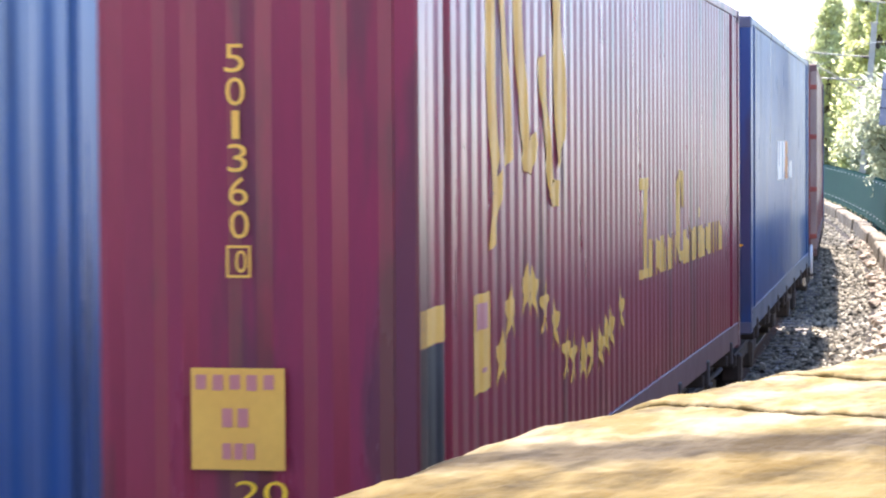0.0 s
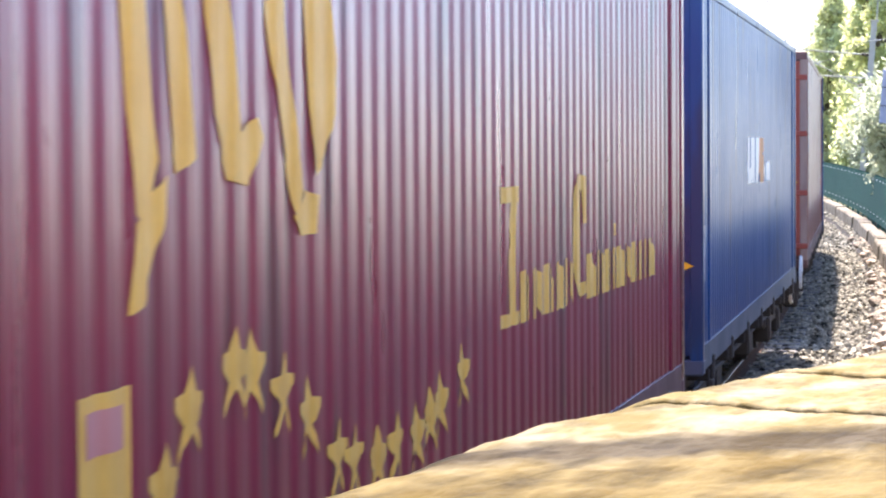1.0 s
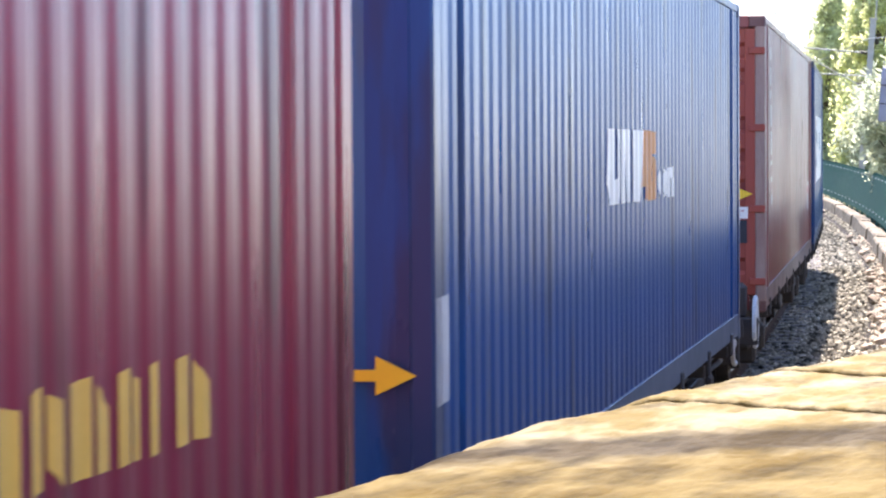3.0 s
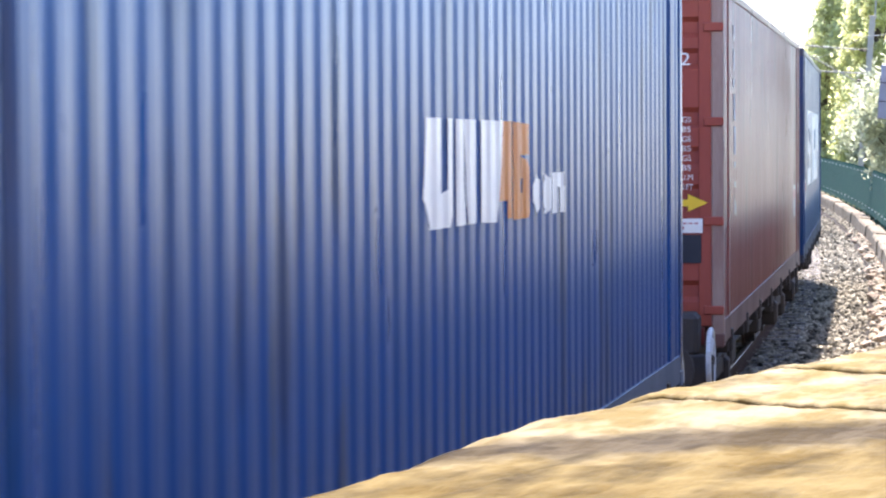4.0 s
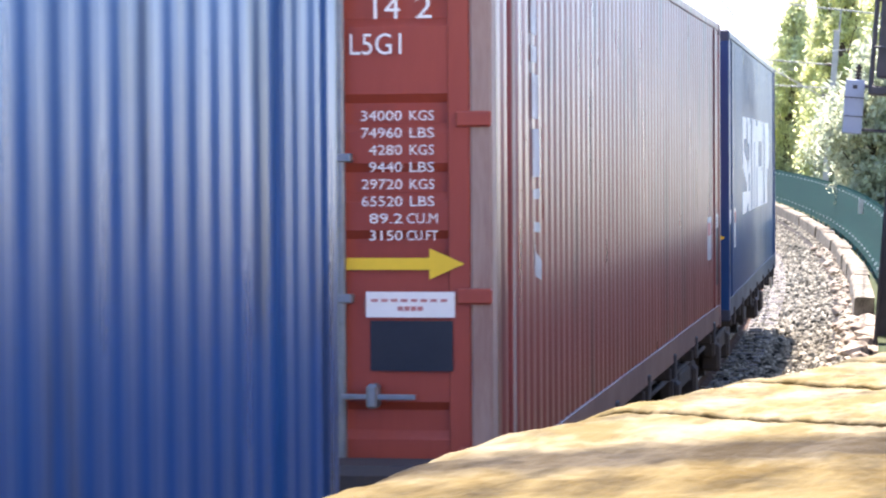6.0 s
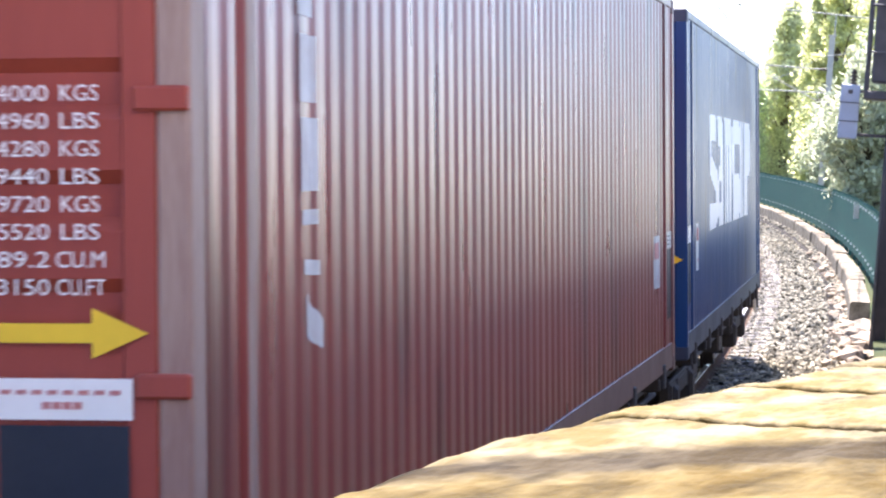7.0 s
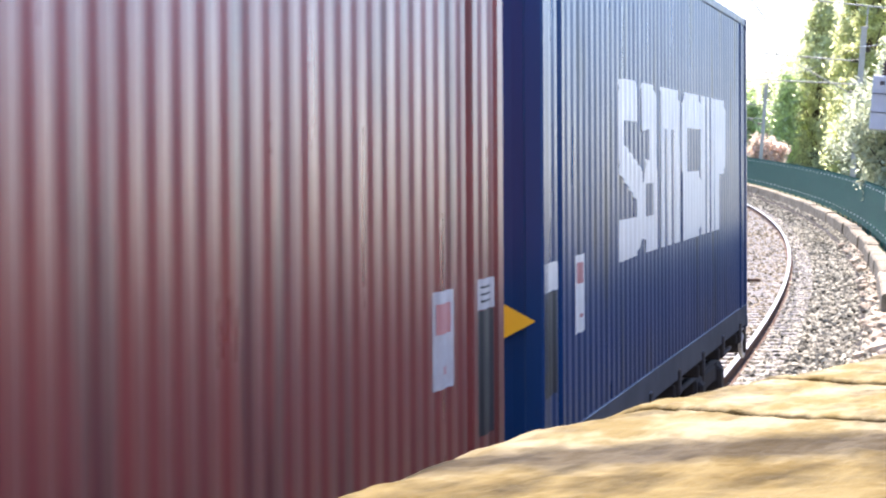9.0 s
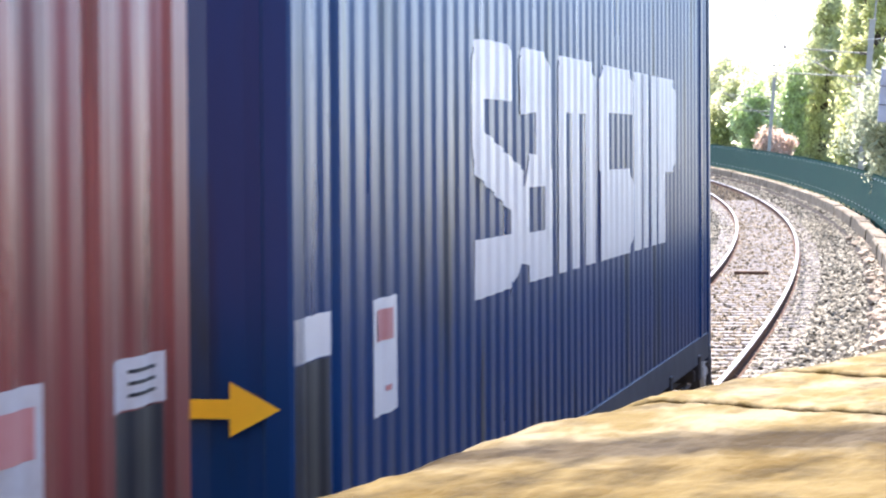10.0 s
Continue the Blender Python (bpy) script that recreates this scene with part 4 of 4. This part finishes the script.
    for bar in (R(1.35, 1.58, 1.82, 2.04), R(1.36, 1.6, 1.53, 1.77), R(1.37, 1.6, 1.42, 1.47), (1.39, 1.62, 1.26, 1.31, 1.25, 1.3), (1.42, 1.66, 1.06, 1.2, 1.0, 1.1), R(1.34, 1.56, 2.1, 2.18), R(1.34, 1.56, 2.24, 2.42), R(1.34, 1.56, 2.5, 2.62)):
        decal("serial_bar", sh, [bar], M["offwhite"], t, "worn white serial bar")
    dataplate(t, sh, LC, far=True, tint="offwhite")
    for txt, a, z, wd, sz in (("L5G1", -.64, 2.09, .235, .095), ("MGW.", -1.05, 1.735, .245, .085), ("TARE.", -1.05, 1.575, .26, .085), ("NET.", -1.045, 1.42, .22, .08), ("CU.CAP.", -1.045, 1.27, .335, .085)):
        lettering(txt, sz, wd, LC, a, z, M["white"], t, "white stencilled word", .004)
    rows = (("34000", "KGS"), ("74960", "LBS"), ("4280", "KGS"), ("9440", "LBS"), ("29720", "KGS"), ("65520", "LBS"), ("89.2", "CU.M"), ("3150", "CU.FT"))
    for i, (a, b) in enumerate(rows):
        z = 1.795 - .0765 * i
        lettering(a, .045, .185 if len(a) > 4 else .15, LC, -.405 - (.185 if len(a) > 4 else .15), z, M["white"], t, "white stencilled figures")
        lettering(b, .045, .11 if len(b) < 4 else .14, LC, -.37 if len(b) < 4 else -.385, z, M["white"], t, "white stencilled unit")
    end_arrow(t, LC, -.125, 1.155, -1.1, .027, .07)
    end_decal("white_plate", LC, [rect(-.575, -.17, .915, 1.03)], M["white"], t, "white plate with faded red print")
    end_decal("plate_print", LC, [rect(-.55 + .045 * i, -.52 + .045 * i, .985, .998) for i in range(8)] + [rect(-.43 + .03 * i, -.405 + .03 * i, .945, .965) for i in range(4)], M["pink"], t, lift=.008)
    end_decal("black_plate", LC, [rect(-.555, -.18, .675, .90)], M["dark"], t, "black rectangular plate")
    lettering("14", .1, .12, LC, -.53, 2.25, M["white"], t, "white stencilled digits")
    lettering("2", .1, .075, LC, -.34, 2.25, M["white"], t, "white stencilled digit")
    # navy box
    L = 12.83
    t, sh = container("shipping_container", L, M["navy"], M["navy_rail"], "long dark navy corrugated container with a large white block mark")
    out["D"] = t
    dataplate(t, sh, L)
    lo, hi = 1.0, 2.08
    # plain angular shapes, with rounded shoulders where the mark has them
    for i, p in enumerate(([(3.0, 1.62), (3.0, 1.98), (3.1, hi - .01), (3.28, hi), (3.28, 1.6), (3.06, 1.54)], [(3.28, 1.83), (3.28, hi), (3.86, hi), (3.97, 2.04), (3.97, 1.83)], [(3.06, 1.52), (3.26, 1.7), (4.3, 1.52), (4.3, 1.36), (3.94, 1.34)],
              [(3.92, 1.03), (3.92, 1.4), (4.42, 1.46), (4.42, lo + .08), (4.2, 1.1), (4.04, 1.02)], [(3.08, lo - .01), (3.1, 1.24), (3.92, 1.24), (3.92, lo)],
              [(4.18, 1.77), (4.16, 2.02), (4.28, hi), (4.62, hi), (4.62, 1.79)], [(4.62, 1.55), (4.62, hi), (4.92, hi), (5.06, 2.0), (5.06, 1.52)], [(4.3, 1.44), (4.44, 1.6), (5.06, 1.56), (5.06, 1.44)],
              [(4.42, lo), (4.42, 1.23), (4.96, 1.23), (4.96, lo)], [(4.94, lo), (4.94, 1.52), (5.1, 1.52), (5.12, lo)],
              [(5.3, lo), (5.3, 2.02), (5.38, hi), (5.6, hi), (5.6, lo)], [(5.6, 1.8), (5.6, hi), (6.46, hi), (6.6, 2.0), (6.6, 1.8)], [(5.82, lo), (5.82, 1.8), (6.06, 1.8), (6.06, lo)], [(6.3, lo), (6.3, 1.8), (6.6, 1.8), (6.6, lo)],
              [(6.8, 1.5), (6.8, 2.0), (6.95, hi), (7.16, hi), (7.16, 1.42)], [(7.16, 1.82), (7.16, hi), (8.1, hi), (8.22, 2.0), (8.22, 1.82)], [(6.82, lo), (6.82, 1.5), (8.1, 1.5), (8.24, 1.4), (8.24, 1.1), (8.1, lo)],
              [(8.34, lo), (8.34, hi), (8.64, hi), (8.64, lo)], [(8.72, lo), (8.72, hi), (9.0, hi), (8.96, lo)], [(9.12, lo), (9.12, hi), (9.4, hi), (9.4, lo)], [(9.54, lo), (9.52, hi), (9.9, hi), (9.92, lo)],
              [(9.92, 1.46), (9.9, hi), (10.36, hi), (10.52, 1.98), (10.5, 1.54), (10.4, 1.46)])):
        poly_decal("mark_block", sh, [p], M["white"], t, "large white block of the mark", .003 + .0004 * (i % 6))
    end_arrow(t, L, -.04, .83, -.5, .03, .085)
    # blue box that leads
    t, sh = container("shipping_container", L45, M["blue"], M["blue_rail"], "long mid-blue corrugated container at the head of the group")
    out["Z"] = t
    return out


# ---------------------------------------------------------------- wagons
def handwheel(t, y):
    w = new("handbrake_wheel", None)
    w.parent = t
    w.location = (W2 - .08, y, .72)
    bm = B()
    n, r = 20, .24
    for i in range(n):
        a, b = 2 * math.pi * i / n, 2 * math.pi * (i + 1) / n
        rod(bm, (0, r * math.cos(a), r * math.sin(a)), (0, r * math.cos(b), r * math.sin(b)), .022, 6)
    part("rim", bm, M["handwheel"], w, "white painted rim")
    for i in range(4):
        a = math.pi / 4 + math.pi / 2 * i
        part("spoke", rod(B(), (0, 0, 0), (0, r * math.cos(a), r * math.sin(a)), .014, 6), M["handwheel"], w)
    part("spindle", rod(B(), (-.18, 0, 0), (.03, 0, 0), .03, 8), M["frame"], w)


def wheelset(t, y):
    w = new("wheelset")
    w.parent = t
    r = .36
    w.matrix_basis = pose(0, y, r)
    for sx in (1, -1):
        bm = rod(B(), (.70 * sx, 0, 0), (.835 * sx, 0, 0), r, 28, r - .012)
        rod(bm, (.68 * sx, 0, 0), (.71 * sx, 0, 0), r + .03, 28)
        part("wheel", bm, M["wheel"], w)
        bm = rod(B(), (.836 * sx, 0, 0), (.90 * sx, 0, 0), .12, 10)
        for i in range(5):
            a = i * 2 * math.pi / 5
            rod(bm, (.836 * sx, .22 * math.cos(a), .22 * math.sin(a)), (.842 * sx, .22 * math.cos(a), .22 * math.sin(a)), .03, 6)
        part("hub", bm, M["frame"], w)
    part("axle", rod(B(), (-.7, 0, 0), (.7, 0, 0), .08, 12), M["frame"], w)
    return w


def wagon(length, deck, front, back):
    """A low-floor wagon under one container, its top at deck; front and back: it ends in buffers there."""
    t = new("container_wagon")
    tagged(t, "grimy low-floor steel container wagon on two bogies", "wagon", "wagons of the train")
    a = length / 2
    for sx in (1, -1):
        bm = box(B(), (min(.92 * sx, 1.06 * sx), -a - .1, deck - .16), (max(.92 * sx, 1.06 * sx), a + .1, deck - .006), .006)
        part("side_sill", bm, M["frame"], t)
        for i in range(7):
            y = -a + .9 + (2 * a - 1.8) * i / 6
            bm = box(B(), (min(1.0 * sx, 1.23 * sx), y - .13, deck - .10), (max(1.0 * sx, 1.23 * sx), y + .13, deck - .004), .012)
            box(bm, (min(1.14 * sx, 1.262 * sx), y - .07, deck - .09), (max(1.14 * sx, 1.262 * sx), y + .07, deck + .10), .012)
            part("container_rest", bm, M["frame"], t)
        for y in (-a * .35, a * .28):
            part("brake_box", box(B(), (min(.6 * sx, 1.02 * sx), y - .3, deck - .5), (max(.6 * sx, 1.02 * sx), y + .3, deck - .17), .02), M["frame"], t)
        part("brake_pipe", rod(B(), (1.08 * sx, -a, deck - .2), (1.08 * sx, a, deck - .2), .022, 6), M["frame"], t)
    part("spine", box(B(), (-.25, -a - .2, deck - .3), (.25, a + .2, deck - .02), .01), M["frame"], t)
    for i in range(9):
        y = -a + .2 + (2 * a - .4) * i / 8
        part("cross_member", box(B(), (-.93, y - .06, deck - .17), (.93, y + .06, deck - .03)), M["frame"], t)
    sets = []
    for by in (-a + 1.9, a - 1.9):
        for sx in (1, -1):
            bm = box(B(), (min(.93 * sx, 1.06 * sx), by - 1.2, .36), (max(.93 * sx, 1.06 * sx), by + 1.2, .54), .03)
            for dy in (-.9, .9):
                box(bm, (min(.9 * sx, 1.1 * sx), by + dy - .16, .22), (max(.9 * sx, 1.1 * sx), by + dy + .16, .5), .03)
                rod(bm, (1.0 * sx, by + dy * .7, .38), (1.0 * sx, by + dy * .7, .62), .07, 8)
            part("bogie_frame", bm, M["frame"], t)
        part("bolster", box(B(), (-.95, by - .2, .38), (.95, by + .2, .56), .02), M["frame"], t)
        for dy in (-.9, .9):
            sets.append((wheelset(t, by + dy), by + dy))
    for end, on in ((-1, front), (1, back)):
        if not on:
            continue
        e = end * (a + .55)
        part("headstock", box(B(), (-1.2, min(e, e - .12 * end), deck - .28), (1.2, max(e, e - .12 * end), deck - .02), .01), M["frame"], t)
        part("end_deck", box(B(), (-1.1, min(end * a, e), deck - .1), (1.1, max(end * a, e), deck - .04)), M["frame"], t)
        for sx in (1, -1):
            bm = rod(B(), (.87 * sx, e, deck - .1), (.87 * sx, e + .4 * end, deck - .1), .09, 12)
            rod(bm, (.87 * sx, e + .4 * end, deck - .1), (.87 * sx, e + .44 * end, deck - .1), .22, 18)
            part("buffer", bm, M["frame"], t)
        part("coupling", rod(B(), (0, e, deck - .12), (0, e + .5 * end, deck - .16), .05, 8), M["frame"], t)
        handwheel(t, end * (a + .36))
        if end < 0:
            part("valve_box", box(B(), (.5, -a - .5, deck - .04), (1.08, -a - .12, deck + .3), .04), M["frame"], t, "black rounded valve box")
    return t, sets


# ---------------------------------------------------------------- build
DECK = {"Z": 0.74, "A": 0.72, "B": 0.74, "C": 0.79, "D": 0.785}
PLACES = {"Z": -24.6, "A": -7.3709, "B": 7.5689, "C": 24.32, "D": 38.751}
LONG = {"Z": 13.716, "A": 13.716, "B": 13.716, "C": 14.116, "D": 12.83}
TURN = {"B": 0.08, "C": 0.22}          # small skew of a box and its wagon on the track, degrees
RUN = (5.0664e-05, 0.0013261, -0.00092883, -0.044892, 4.8363, -0.0039571)      # metres run, a polynomial in (t - 5)


def run(t):
    return float(np.polyval(RUN, t - 5)) - .5 * max(0, t - 9.5) ** 2


def stand(s, z, turn=0.0):
    """The pose of a vehicle whose middle is s metres along the track: it spans the arc between its bogies."""
    a, b = Vector(track(s - 5.6)[:2]), Vector(track(s + 5.6)[:2])
    m, d = (a + b) / 2, b - a
    return pose(m.x, m.y, 0, 0, 0, turn - math.degrees(math.atan2(d.x, d.y))) @ pose(0, 0, 0, 0, -CANT, 0) @ pose(0.02, 0, z)


ground()
railway()
kerb_and_fence()
parapet()
mast("electrification_mast", (14.05, 101.0), 7.05, 3.9, "grey steel electrification mast with a cantilever over the track")
mast("electrification_mast", (17.95, 171.1), 6.05, 3.7, "farther grey steel electrification mast")
wires()
signal_post()
surroundings()
woods()
boxes = make_containers()
wagons = {k: wagon(LONG[k], DECK[k], k in "AC", k in "ZBD") for k in PLACES}
for n, s0, s1, size, seed in ((26000, 26, 80, 0.044, 5), (9000, 80, 150, 0.05, 16)):
    stones("ballast_stones", int(n * .36), s0, s1, -2.6, -0.68, size, seed)
    stones("ballast_stones", int(n * .27), s0, s1, -0.7, 0.7, size, seed + 1, "brownstone")
    stones("ballast_stones", int(n * .40), s0, s1, 0.68, 2.4, size, seed + 2)


def motions():
    for k, place in PLACES.items():
        times = [0.25 * i for i in range(41)]
        walk(boxes[k], [(t, stand(place - run(t), DECK[k], TURN.get(k, 0))) for t in times])
        walk(wagons[k][0], [(t, stand(place - run(t), 0, TURN.get(k, 0))) for t in times])
        for w, y in wagons[k][1]:
            walk(w, [(0.1 * i, pose(0, y, .36, math.degrees(run(0.1 * i) / .36))) for i in range(101)])


motions()
